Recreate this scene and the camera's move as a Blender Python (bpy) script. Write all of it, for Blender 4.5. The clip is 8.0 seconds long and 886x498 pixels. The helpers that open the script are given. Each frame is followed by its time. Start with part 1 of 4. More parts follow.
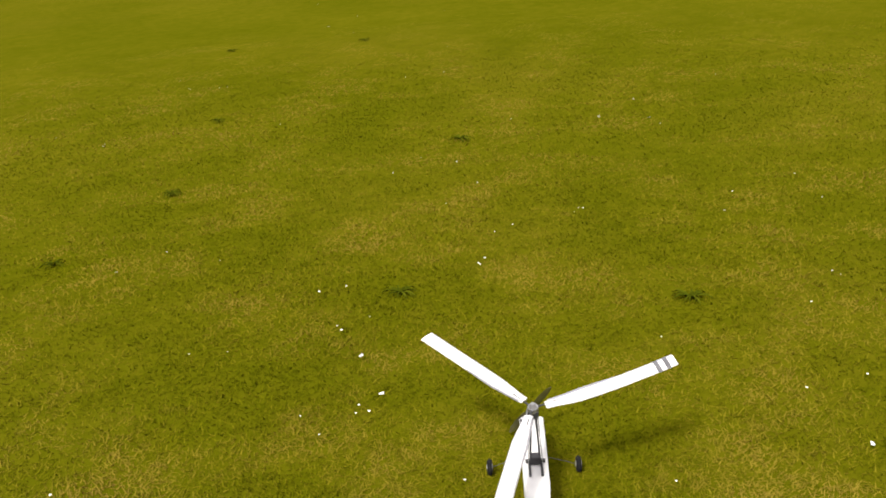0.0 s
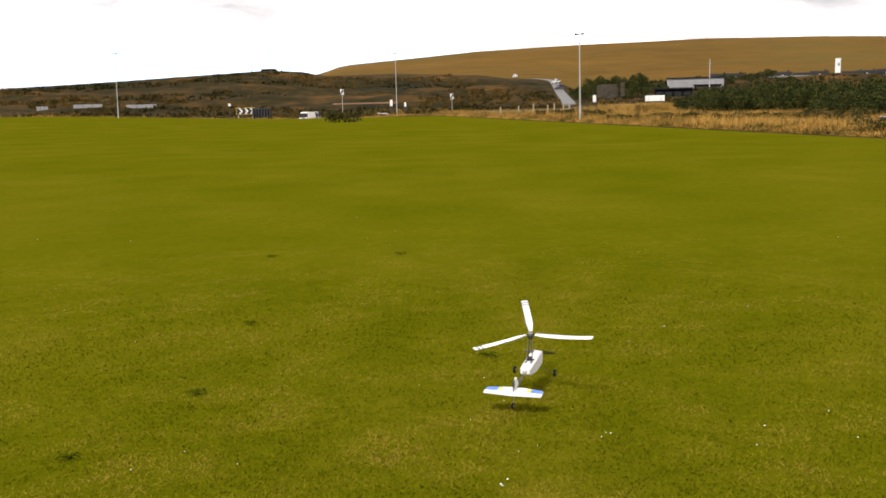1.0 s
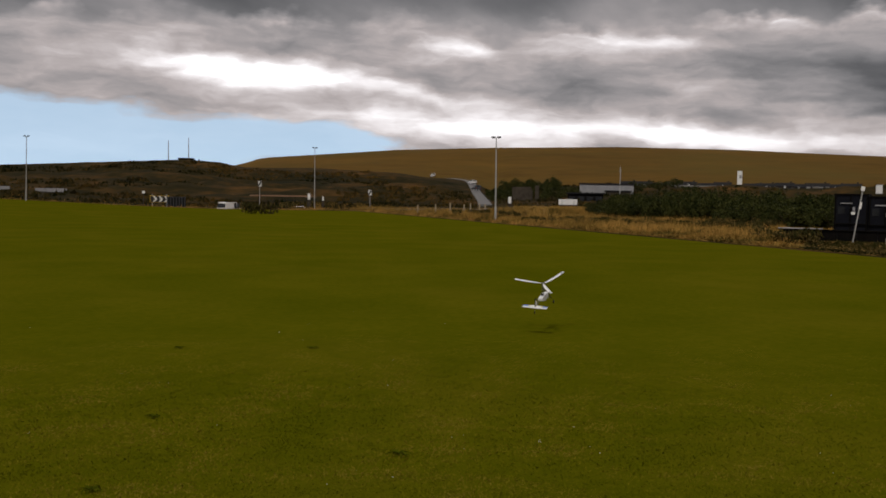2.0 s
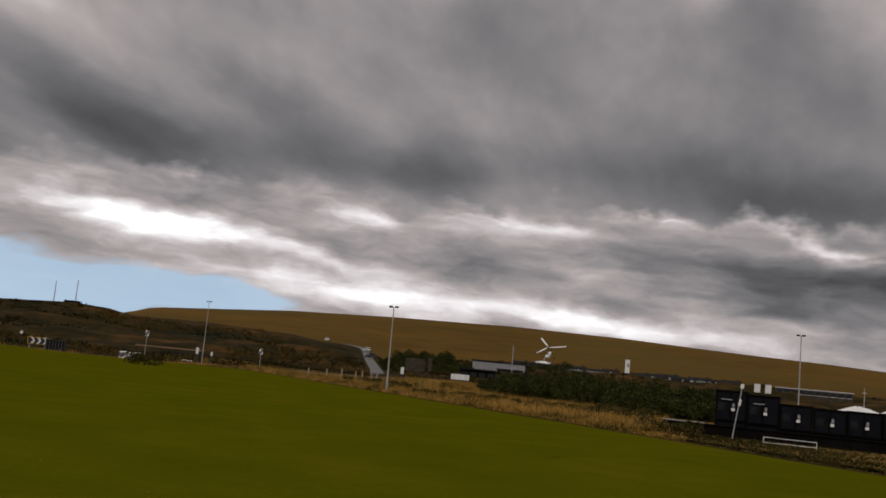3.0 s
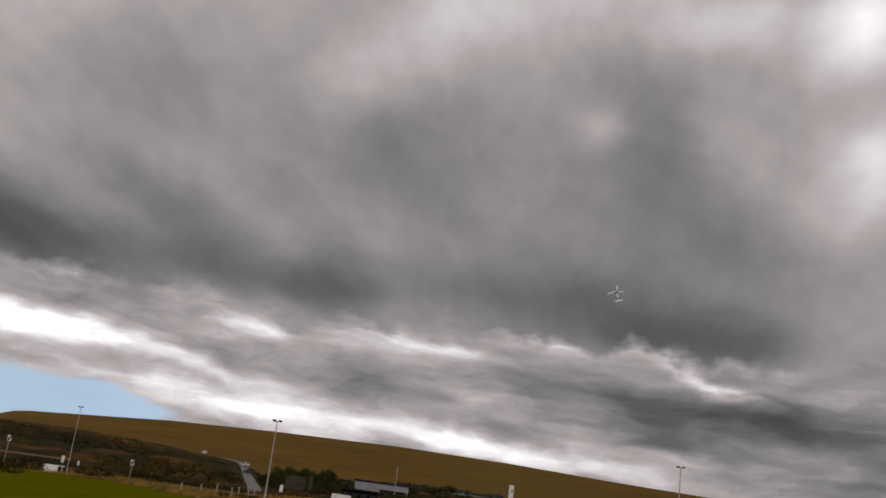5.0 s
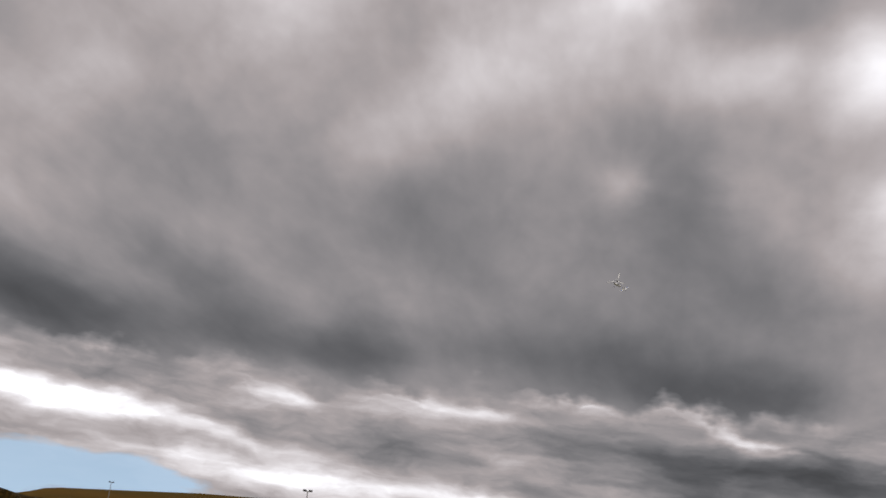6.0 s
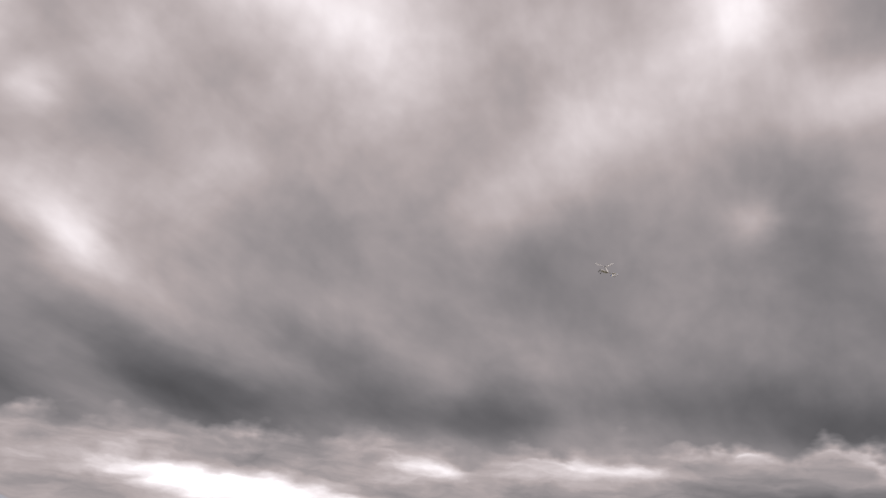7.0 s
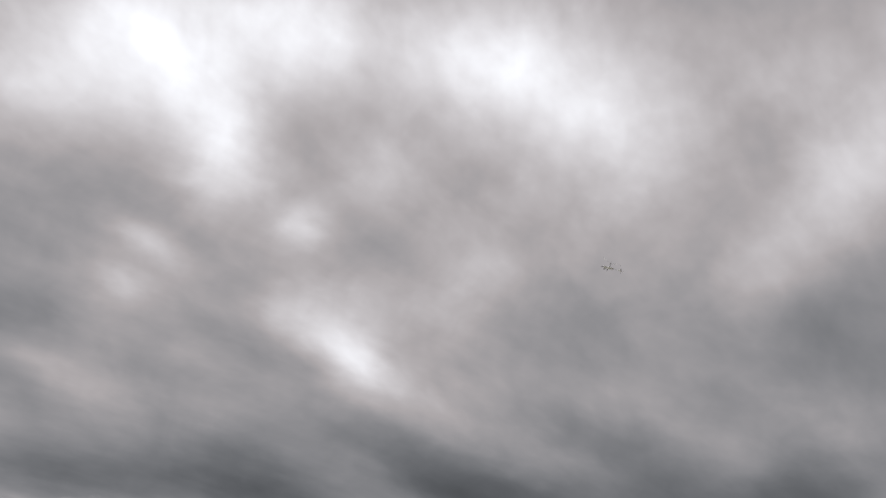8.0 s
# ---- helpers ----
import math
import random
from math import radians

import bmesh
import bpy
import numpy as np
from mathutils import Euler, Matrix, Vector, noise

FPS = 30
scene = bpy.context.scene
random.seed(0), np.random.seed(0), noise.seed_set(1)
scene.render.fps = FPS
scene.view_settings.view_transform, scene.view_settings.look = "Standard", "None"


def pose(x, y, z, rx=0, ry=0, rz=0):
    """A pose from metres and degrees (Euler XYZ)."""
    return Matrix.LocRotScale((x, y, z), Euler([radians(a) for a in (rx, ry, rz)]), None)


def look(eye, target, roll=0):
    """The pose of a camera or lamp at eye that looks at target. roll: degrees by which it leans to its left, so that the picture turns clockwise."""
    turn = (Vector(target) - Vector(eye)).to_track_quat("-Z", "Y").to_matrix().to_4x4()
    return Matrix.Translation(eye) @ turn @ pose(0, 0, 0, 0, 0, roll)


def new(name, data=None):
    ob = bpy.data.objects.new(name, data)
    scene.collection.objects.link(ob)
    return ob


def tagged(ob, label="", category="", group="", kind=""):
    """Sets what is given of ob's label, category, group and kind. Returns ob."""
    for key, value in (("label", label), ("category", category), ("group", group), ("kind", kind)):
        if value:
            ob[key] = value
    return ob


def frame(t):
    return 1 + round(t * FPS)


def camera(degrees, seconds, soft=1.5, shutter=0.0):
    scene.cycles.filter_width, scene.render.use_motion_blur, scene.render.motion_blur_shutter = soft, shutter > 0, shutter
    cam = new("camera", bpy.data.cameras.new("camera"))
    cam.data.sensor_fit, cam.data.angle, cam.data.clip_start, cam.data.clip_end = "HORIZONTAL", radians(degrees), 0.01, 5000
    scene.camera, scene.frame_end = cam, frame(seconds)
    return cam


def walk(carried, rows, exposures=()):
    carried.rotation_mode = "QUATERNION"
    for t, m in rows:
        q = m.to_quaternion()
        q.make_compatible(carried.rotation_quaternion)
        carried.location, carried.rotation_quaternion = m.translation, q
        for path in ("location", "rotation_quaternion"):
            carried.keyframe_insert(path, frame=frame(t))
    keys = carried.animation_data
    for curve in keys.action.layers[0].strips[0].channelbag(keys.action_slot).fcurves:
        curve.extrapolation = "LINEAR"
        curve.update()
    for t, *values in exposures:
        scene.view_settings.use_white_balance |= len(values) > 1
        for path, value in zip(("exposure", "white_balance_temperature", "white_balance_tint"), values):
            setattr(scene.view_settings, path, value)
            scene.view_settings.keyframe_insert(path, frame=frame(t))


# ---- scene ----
EYE = (0.0, 0.0, 1.7)


def aim(az, el, roll):
    """The pose of the camera at the pilot's head: compass angle to the right of +y, height angle, lean."""
    a, e = radians(az), radians(el)
    to = (EYE[0] + math.sin(a) * math.cos(e), EYE[1] + math.cos(a) * math.cos(e), EYE[2] + math.sin(e))
    return look(EYE, to, roll)


cam = camera(51.0, 8.0, soft=1.7)
walk(cam, [
    (0.0, aim(1.11, -22.20, -4.47)),
    (0.5, aim(-0.04, -14.57, -2.38)),
    (1.0, aim(0.00, -8.97, -1.30)),
    (1.2, aim(1.09, -7.45, -0.68)),
    (2.3, aim(7.22, -0.96, 2.47)),
    (2.4, aim(7.98, 0.05, 3.2)),
    (2.5, aim(8.60, 1.59, 3.99)),
    (3.0, aim(11.12, 7.68, 5.46)),
    (3.2, aim(11.73, 8.95, 5.95)),
    (3.5, aim(12.63, 9.79, 6.07)),
    (4.0, aim(14.52, 12.14, 8.69)),
    (4.5, aim(17.28, 14.92, 8.40)),
    (4.7, aim(17.38, 15.05, 7.98)),
    (5.8, aim(15.38, 18.6, 6.46)),
    (6.0, aim(14.88, 19.22, 6.22)),
    (6.5, aim(11.81, 20.61, 5.12)),
    (7.0, aim(6.21, 22.46, 3.35)),
    (7.5, aim(-1.44, 24.60, 2.18)),
    (8.0, aim(-11.52, 27.32, 2.23)),
], exposures=[(0.0, 1.25, 6500, 10), (0.5, 1.2, 6500, 10), (1.0, 1.0, 6500, 10), (1.2, 0.85, 6500, 10), (2.3, -0.78, 6550, 12),
              (2.5, -0.78, 6550, 12), (3.0, -0.76, 6550, 12), (3.5, -0.74, 6550, 12), (4.0, -0.76, 6550, 12), (4.5, -0.76, 6550, 12),
              (6.0, -0.71, 6440, 12), (6.5, -0.68, 6450, 12), (7.0, -0.60, 6620, 16), (7.5, -0.60, 6270, 9), (8.0, -0.58, 6250, 9)])

# ---- sky and sun ----
SUN_AZ, SUN_EL = -150.0, 52.0


def sky():
    world = bpy.data.worlds.new("sky")
    scene.world = world
    world.use_nodes = True
    nt = world.node_tree
    nt.nodes.clear()
    N, L = nt.nodes.new, nt.links.new

    def math_node(op, a, b=None, c=None):
        n = N("ShaderNodeMath")
        n.operation = op
        for i, v in enumerate((a, b, c)):
            if v is None:
                continue
            if isinstance(v, (int, float)):
                n.inputs[i].default_value = v
            else:
                L(v, n.inputs[i])
        return n.outputs[0]

    def vec(op, a, b):
        n = N("ShaderNodeVectorMath")
        n.operation = op
        for i, v in enumerate((a, b)):
            if isinstance(v, tuple):
                n.inputs[i].default_value = v
            else:
                L(v, n.inputs[i])
        return n.outputs["Value"] if op == "DOT_PRODUCT" else n.outputs[0]

    def noise_tex(v, scale, detail, rough=0.55):
        n = N("ShaderNodeTexNoise")
        n.inputs["Scale"].default_value = scale
        n.inputs["Detail"].default_value = detail
        n.inputs["Roughness"].default_value = rough
        L(v, n.inputs["Vector"])
        return n

    way = N("ShaderNodeTexCoord").outputs["Generated"]
    sep = N("ShaderNodeSeparateXYZ")
    L(way, sep.inputs[0])
    x, y, z = sep.outputs
    az = math_node("MULTIPLY", math_node("ARCTAN2", x, y), 57.2958)
    el = math_node("MULTIPLY", math_node("ARCSINE", z), 57.2958)
    # the cloud deck seen in perspective, its rolls running off towards one quarter
    up = math_node("ADD", math_node("MAXIMUM", z, 0.0), 0.16)
    px, py = math_node("DIVIDE", x, up), math_node("DIVIDE", y, up)
    ra = radians(30.0)
    across = math_node("MULTIPLY_ADD", px, math.cos(ra), math_node("MULTIPLY", py, -math.sin(ra)))
    along = math_node("MULTIPLY_ADD", px, math.sin(ra), math_node("MULTIPLY", py, math.cos(ra)))

    def pair(a, b):
        n = N("ShaderNodeCombineXYZ")
        L(a, n.inputs[0])
        L(b, n.inputs[1])
        return n.outputs[0]

    rolls = pair(across, math_node("MULTIPLY", along, 0.42))
    grid = pair(az, el)
    billow = noise_tex(rolls, 2.6, 5.0, 0.5)
    swirl = vec("SUBTRACT", billow.outputs["Color"], (0.5, 0.5, 0.5))
    low_billow = noise_tex(vec("MULTIPLY", grid, (0.24, 0.55, 0.0)), 1.0, 4.5, 0.52)
    low_swirl = vec("SUBTRACT", low_billow.outputs["Color"], (0.5, 0.5, 0.5))
    place = vec("ADD", grid, vec("ADD", vec("MULTIPLY", swirl, (4.0, 2.6, 0.0)), vec("MULTIPLY", low_swirl, (1.8, 1.0, 0.0))))
    near = vec("ADD", grid, vec("MULTIPLY", low_swirl, (7.0, 1.5, 0.0)))

    def gather(where, start):
        """A place in the sky as (azimuth, height, sum so far)."""
        return vec("ADD", vec("MULTIPLY", where, (1.0, 1.0, 0.0)), (0.0, 0.0, start))

    def total(state):
        n = N("ShaderNodeSeparateXYZ")
        L(state, n.inputs[0])
        return n.outputs[2]

    def bank(state, a, e, wide, high, amount, lean=0.0):
        """One bank of cloud: thicker (darker) or thinner (brighter) than the deck."""
        m = N("ShaderNodeMapping")
        m.vector_type = "TEXTURE"
        m.inputs["Location"].default_value = (a, e, 0)
        m.inputs["Rotation"].default_value = (0, 0, radians(lean))
        m.inputs["Scale"].default_value = (wide, high, 1e6)
        L(state, m.inputs["Vector"])
        far = vec("DOT_PRODUCT", m.outputs[0], m.outputs[0])
        add = N("ShaderNodeVectorMath")
        add.operation = "MULTIPLY_ADD"
        L(math_node("POWER", 2.718, math_node("MULTIPLY", far, -1.0)), add.inputs[0])
        add.inputs[1].default_value = (0.0, 0.0, amount)
        L(state, add.inputs[2])
        return add.outputs[0]

    def grain(total, tex, amount):
        return math_node("MULTIPLY_ADD", math_node("SUBTRACT", tex.outputs["Fac"], 0.5), amount, total)

    # how much light comes through: logarithms, first the deck overhead
    deck = gather(place, -1.347)
    deck = bank(deck, -16.8, 20.2, 3, 3, 0.26, 0)
    deck = bank(deck, -15.2, 26.6, 5, 3, -0.21, 0)
    deck = bank(deck, -9, 29.8, 5, 3, 0.14, 0)
    deck = bank(deck, -2, 32.9, 5, 4, 0.15, 0)
    deck = bank(deck, 3.9, 34.1, 6.8, 5.2, 0.33, 0)
    deck = bank(deck, 12.6, 27.8, 4, 3, 0.33, 40)
    deck = bank(deck, 9.8, 25.1, 4, 2, 0.32, 10)
    deck = bank(deck, 16.4, 30.6, 4, 3, 0.37, 0)
    deck = bank(deck, 2.7, 28.5, 6, 4, 0.04, 0)
    deck = bank(deck, 22.2, 32, 4, 4, 0.39, 0)
    deck = bank(deck, 27.3, 34.7, 4.7, 3.9, 0.64, 0)
    deck = bank(deck, 37, 33, 4, 3, -0.21, 0)
    deck = bank(deck, 35.8, 30.7, 3, 2, 0.64, 0)
    deck = bank(deck, 31.2, 29.9, 4, 2, 0.43, 10)
    deck = bank(deck, 27.8, 27.2, 4, 2.5, -0.18, 10)
    deck = bank(deck, 30.8, 22.7, 3.5, 3.5, -0.52, 0)
    deck = bank(deck, 34.8, 23.4, 3, 3, 0.23, 0)
    deck = bank(deck, 15, 20.9, 7, 3.5, -0.41, 0)
    deck = bank(deck, -3.6, 21.4, 6, 2.5, -0.19, -25)
    deck = bank(deck, -12.9, 23.9, 5, 2.5, 0.17, -25)
    deck = bank(deck, -13.1, 17.9, 5, 2, 0.23, -25)
    deck = bank(deck, -10.3, 12.8, 6, 1.8, -0.6, -15)
    deck = bank(deck, -3.7, 12.5, 6, 1.6, -0.22, -8)
    deck = bank(deck, 3.1, 12.6, 5, 1.5, -0.62, -8)
    deck = bank(deck, 10.2, 12.6, 4, 1.5, -0.87, 0)
    deck = bank(deck, 5.7, 17.4, 2.6, 1.5, -0.16, -20)
    deck = bank(deck, -6, 15.8, 5, 1.6, 0.03, -20)
    deck = bank(deck, 0.3, 15.4, 5, 1.6, -0.49, -15)
    deck = bank(deck, 20.7, 16, 5, 2.5, -0.19, 0)
    deck = bank(deck, 29.2, 17.8, 5, 3, -0.34, 0)
    deck = bank(deck, 27.4, 12.8, 6, 2, -0.75, 0)
    deck = bank(deck, 33.7, 11.6, 5, 2, -0.94, 0)
    deck = bank(deck, 19, 13.2, 4, 1.6, -0.38, 0)
    deck = bank(deck, -26.9, 32.2, 4.1, 3.2, 0.15, 0)
    deck = bank(deck, -21.9, 28.1, 1.8, 1.4, 0.28, 0)
    deck = bank(deck, -16.9, 20.9, 2.8, 2.2, 0.31, 0)
    deck = bank(deck, -16.9, 31.7, 5, 4, 0.28, 0)
    deck = bank(deck, -6.9, 36.9, 6.8, 3.9, 0.23, 0)
    deck = bank(deck, -0.3, 33.7, 5.4, 5.2, 0.09, 0)
    deck = bank(deck, 4, 27.7, 5, 4, 0.08, 0)
    deck = bank(deck, 13.8, 29.6, 3.5, 3, 0.06, 0)
    deck = bank(deck, 16, 35.1, 5.4, 3.9, 0.11, 0)
    deck = bank(deck, 25.1, 36.6, 4.7, 3.2, 0.4, 0)
    deck = bank(deck, -14.9, 15.4, 6, 1.6, -0.34, -12)
    deck = bank(deck, -21.9, 11.9, 6, 2, -1.04, -8)
    deck = bank(deck, -4.3, 12.4, 6, 1.6, -0.23, -8)
    deck = bank(deck, -17.8, 12.8, 4, 1, -0.03, -15)
    deck = bank(deck, -6.7, 19, 5, 2, 0.08, -15)
    deck = bank(deck, -11, 24.1, 5, 3, 0.29, -20)
    deck = bank(deck, -41.3, 32.9, 4.1, 3.9, 0.5, 0)
    deck = bank(deck, -34.4, 37.1, 6.8, 5.2, 0.95, 0)
    deck = bank(deck, -28.1, 34, 3.2, 4.5, 0.33, 0)
    deck = bank(deck, -27.8, 30.6, 3, 3, 0.38, 0)
    deck = bank(deck, -23.3, 39.8, 5.4, 3.9, 0.72, 0)
    deck = bank(deck, -5.3, 38.4, 5.4, 3.9, 0.22, 0)
    deck = bank(deck, -10.1, 40.4, 8.1, 3.9, 0.47, 0)
    deck = bank(deck, -0.8, 34.5, 4, 3, 0.1, 0)
    deck = bank(deck, 7, 33.1, 4, 4, -0.03, 0)
    deck = bank(deck, 13.3, 36.5, 5.4, 3.9, 0.19, 0)
    deck = bank(deck, -38, 30.2, 4, 4, -0.06, 0)
    deck = bank(deck, -37.8, 24.3, 4, 3, -0.1, 0)
    deck = bank(deck, -30.5, 25.7, 2.5, 1.2, 0.53, -20)
    deck = bank(deck, -31.8, 23.5, 2.5, 1, 0.4, -10)
    deck = bank(deck, -21.5, 28, 2, 1.5, 0.28, -10)
    deck = bank(deck, -16.5, 20.2, 3, 1.8, 0.22, -10)
    deck = bank(deck, -19.8, 23, 4, 2, 0.59, 0)
    deck = bank(deck, -17.1, 30.9, 5, 3, 0.19, 0)
    deck = bank(deck, -7, 27.1, 6, 3, 0.2, 0)
    deck = bank(deck, -35.9, 18.2, 3, 1.3, 0.24, -30)
    deck = bank(deck, -37.6, 20.1, 3, 2, -0.35, 0)
    deck = bank(deck, -27.8, 15.4, 6, 1.6, -0.05, -8)
    deck = bank(deck, -33.6, 12.2, 6, 1.8, -0.71, -4)
    deck = bank(deck, -24.3, 14.2, 5, 1.5, -0.34, -8)
    deck = bank(deck, -7, 18.5, 5, 2, 0.03, -10)
    deck = bank(deck, 0.5, 23.1, 6, 3, -0.02, 0)
    deck = bank(deck, 42.8, 30.1, 3, 3, 0.9, 0)
    deck = bank(deck, 43, 21.7, 2.5, 3, 0.88, 0)
    deck = bank(deck, 39.9, 29, 3, 3, 0.41, 0)
    deck = bank(deck, 34.3, 23.7, 3, 2.5, 0.17, 0)
    deck = bank(deck, 36.4, 16.5, 4, 3, -0.35, 0)
    deck = bank(deck, 39.6, 18.9, 2.5, 2, 0.29, 0)
    deck = bank(deck, 26.4, 24, 2, 1.5, 0.48, 0)
    deck = bank(deck, -6.9, 11.8, 6, 2, -0.44, -10)
    deck = bank(deck, -14, 38.5, 24, 6, 0.22, 0)
    deck = grain(total(deck), noise_tex(rolls, 4.5, 5.0, 0.5), 0.85)
    deck = grain(deck, noise_tex(vec("ADD", grid, vec("MULTIPLY", swirl, (6.0, 4.0, 0.0))), 0.26, 3.0, 0.5), 0.40)
    deck = grain(deck, noise_tex(vec("ADD", grid, vec("MULTIPLY", swirl, (9.0, 7.0, 0.0))), 0.75, 3.0, 0.45), 0.13)
    # then the broken cloud below its ragged edge
    under = gather(near, -1.204)
    under = bank(under, 4.2, 8.5, 3, 0.8, 0.11, -6)
    under = bank(under, -0.3, 9.2, 6, 0.8, -0.09, -6)
    under = bank(under, -6.7, 9.4, 6, 0.7, 0.01, -4)
    under = bank(under, 6.1, 9.2, 2, 0.5, 0.93, -4)
    under = bank(under, 15.4, 9.6, 4.5, 0.7, 0.74, -4)
    under = bank(under, 10.7, 8.2, 5, 0.8, 0.07, -6)
    under = bank(under, 25.1, 10.2, 2.5, 0.5, 0.56, -12)
    under = bank(under, 34.4, 8.9, 2.4, 0.5, 1.09, -18)
    under = bank(under, -8.1, 7.7, 6, 0.9, 0.99, -4)
    under = bank(under, -4.6, 7, 5, 0.7, 0.82, -6)
    under = bank(under, -1, 6.2, 4, 0.5, -0.16, -8)
    under = bank(under, 2.9, 6.5, 4, 0.4, 0.62, -8)
    under = bank(under, 20.5, 8.2, 6, 0.9, -0.33, -6)
    under = bank(under, 29.9, 7.3, 7, 1.2, -0.72, -6)
    under = bank(under, 38.3, 7.2, 7, 1.6, -1.15, -6)
    under = bank(under, 7.6, 6.3, 5, 0.5, -0.2, -8)
    under = bank(under, 13.7, 6.8, 6, 0.6, -0.4, -6)
    under = bank(under, 2.2, 4.6, 6, 1, 0.84, -6)
    under = bank(under, 9.2, 4.5, 6, 1, 0.67, -6)
    under = bank(under, 15.9, 4.4, 6, 0.8, 0.61, -5)
    under = bank(under, 22.9, 3.9, 6, 0.7, 0.66, -5)
    under = bank(under, 28.4, 3.9, 4, 0.6, 0.51, -6)
    under = bank(under, 13.8, 5.2, 4, 0.35, -0.13, -4)
    under = bank(under, 33, 3.5, 4, 0.8, 0.02, -8)
    under = bank(under, 37.1, 3, 3, 0.4, 0.2, -8)
    under = bank(under, 40.6, 4.1, 6, 1, -0.48, -6)
    under = bank(under, 31.2, 5.4, 6, 0.9, -0.45, -6)
    wisp = noise_tex(vec("ADD", vec("MULTIPLY", grid, (0.16, 0.46, 0.0)), vec("MULTIPLY", low_swirl, (0.9, 1.1, 0.0))), 1.1, 6.0, 0.52)
    streaks = math_node("MULTIPLY_ADD", az, 0.05, el)
    streak = noise_tex(vec("ADD", pair(math_node("MULTIPLY", az, 0.16), streaks), vec("MULTIPLY", low_swirl, (0.5, 0.9, 0.0))), 0.9, 5.0, 0.5)
    under = grain(grain(total(under), wisp, 1.9), streak, 1.3)
    warped = N("ShaderNodeSeparateXYZ")
    L(vec("ADD", grid, vec("MULTIPLY", low_swirl, (0.0, 4.0, 0.0))), warped.inputs[0])
    scallop = noise_tex(vec("MULTIPLY", grid, (0.42, 0.42, 0.0)), 1.0, 3.0, 0.45)
    over = grain(math_node("MULTIPLY_ADD", az, -0.004, warped.outputs[1]), scallop, 3.4)
    part_deck = math_node("MINIMUM", math_node("MAXIMUM", math_node("MULTIPLY_ADD", over, 0.95, -9.3), 0.0), 1.0)
    mixed = math_node("ADD", math_node("MULTIPLY", deck, part_deck), math_node("MULTIPLY", under, math_node("SUBTRACT", 1.0, part_deck)))
    light = math_node("POWER", 2.718, mixed)
    tint = N("ShaderNodeValToRGB")
    tint.color_ramp.elements[0].position, tint.color_ramp.elements[0].color = 0.08, (0.93, 0.95, 1.0, 1)
    tint.color_ramp.elements[1].position, tint.color_ramp.elements[1].color = 0.8, (1.0, 0.985, 1.0, 1)
    mid = tint.color_ramp.elements.new(0.32)
    mid.color = (1.0, 0.91, 0.90, 1)
    L(light, tint.inputs[0])
    cloud = vec("SCALE", tint.outputs[0], (0.0, 0.0, 0.0))
    L(light, cloud.node.inputs["Scale"])
    # the clear sky, seen low down through a gap in the deck
    clear = N("ShaderNodeTexSky")
    clear.sky_type = "NISHITA"
    clear.sun_disc = False
    L(vec("ADD", way, (0.0, 0.0, 0.45)), clear.inputs["Vector"])
    clear.sun_elevation, clear.sun_rotation = radians(SUN_EL), radians(SUN_AZ)
    gap = gather(near, -0.95)
    gap = bank(gap, -16.0, 3.2, 16.0, 1.9, 2.5)
    gap = bank(gap, -26.0, 4.5, 10.0, 2.6, 1.3)
    gap = bank(gap, -2.0, 3.6, 4.5, 0.8, 1.5, -10)
    gap = grain(grain(total(gap), streak, -1.7), wisp, -1.1)
    gap = math_node("MINIMUM", math_node("MAXIMUM", math_node("MULTIPLY", gap, 1.6), 0.0), 0.85)
    dim = vec("MULTIPLY", clear.outputs[0], (0.33, 0.29, 0.215))
    mix = N("ShaderNodeMix")
    mix.data_type = "RGBA"
    L(gap, mix.inputs[0])
    L(cloud, mix.inputs[6])
    L(dim, mix.inputs[7])
    bg = N("ShaderNodeBackground")
    bg.inputs["Strength"].default_value = 2.0
    L(mix.outputs[2], bg.inputs["Color"])
    out = N("ShaderNodeOutputWorld")
    L(bg.outputs[0], out.inputs["Surface"])


sky()
sun = new("sun", bpy.data.lights.new("sun", "SUN"))
sun.data.energy, sun.data.angle, sun.data.color = 2.2, radians(9.0), (1.0, 0.95, 0.86)
sun.matrix_world = look((math.sin(radians(SUN_AZ)) * 50, math.cos(radians(SUN_AZ)) * 50, 50 * math.tan(radians(SUN_EL))), (0, 0, 0))

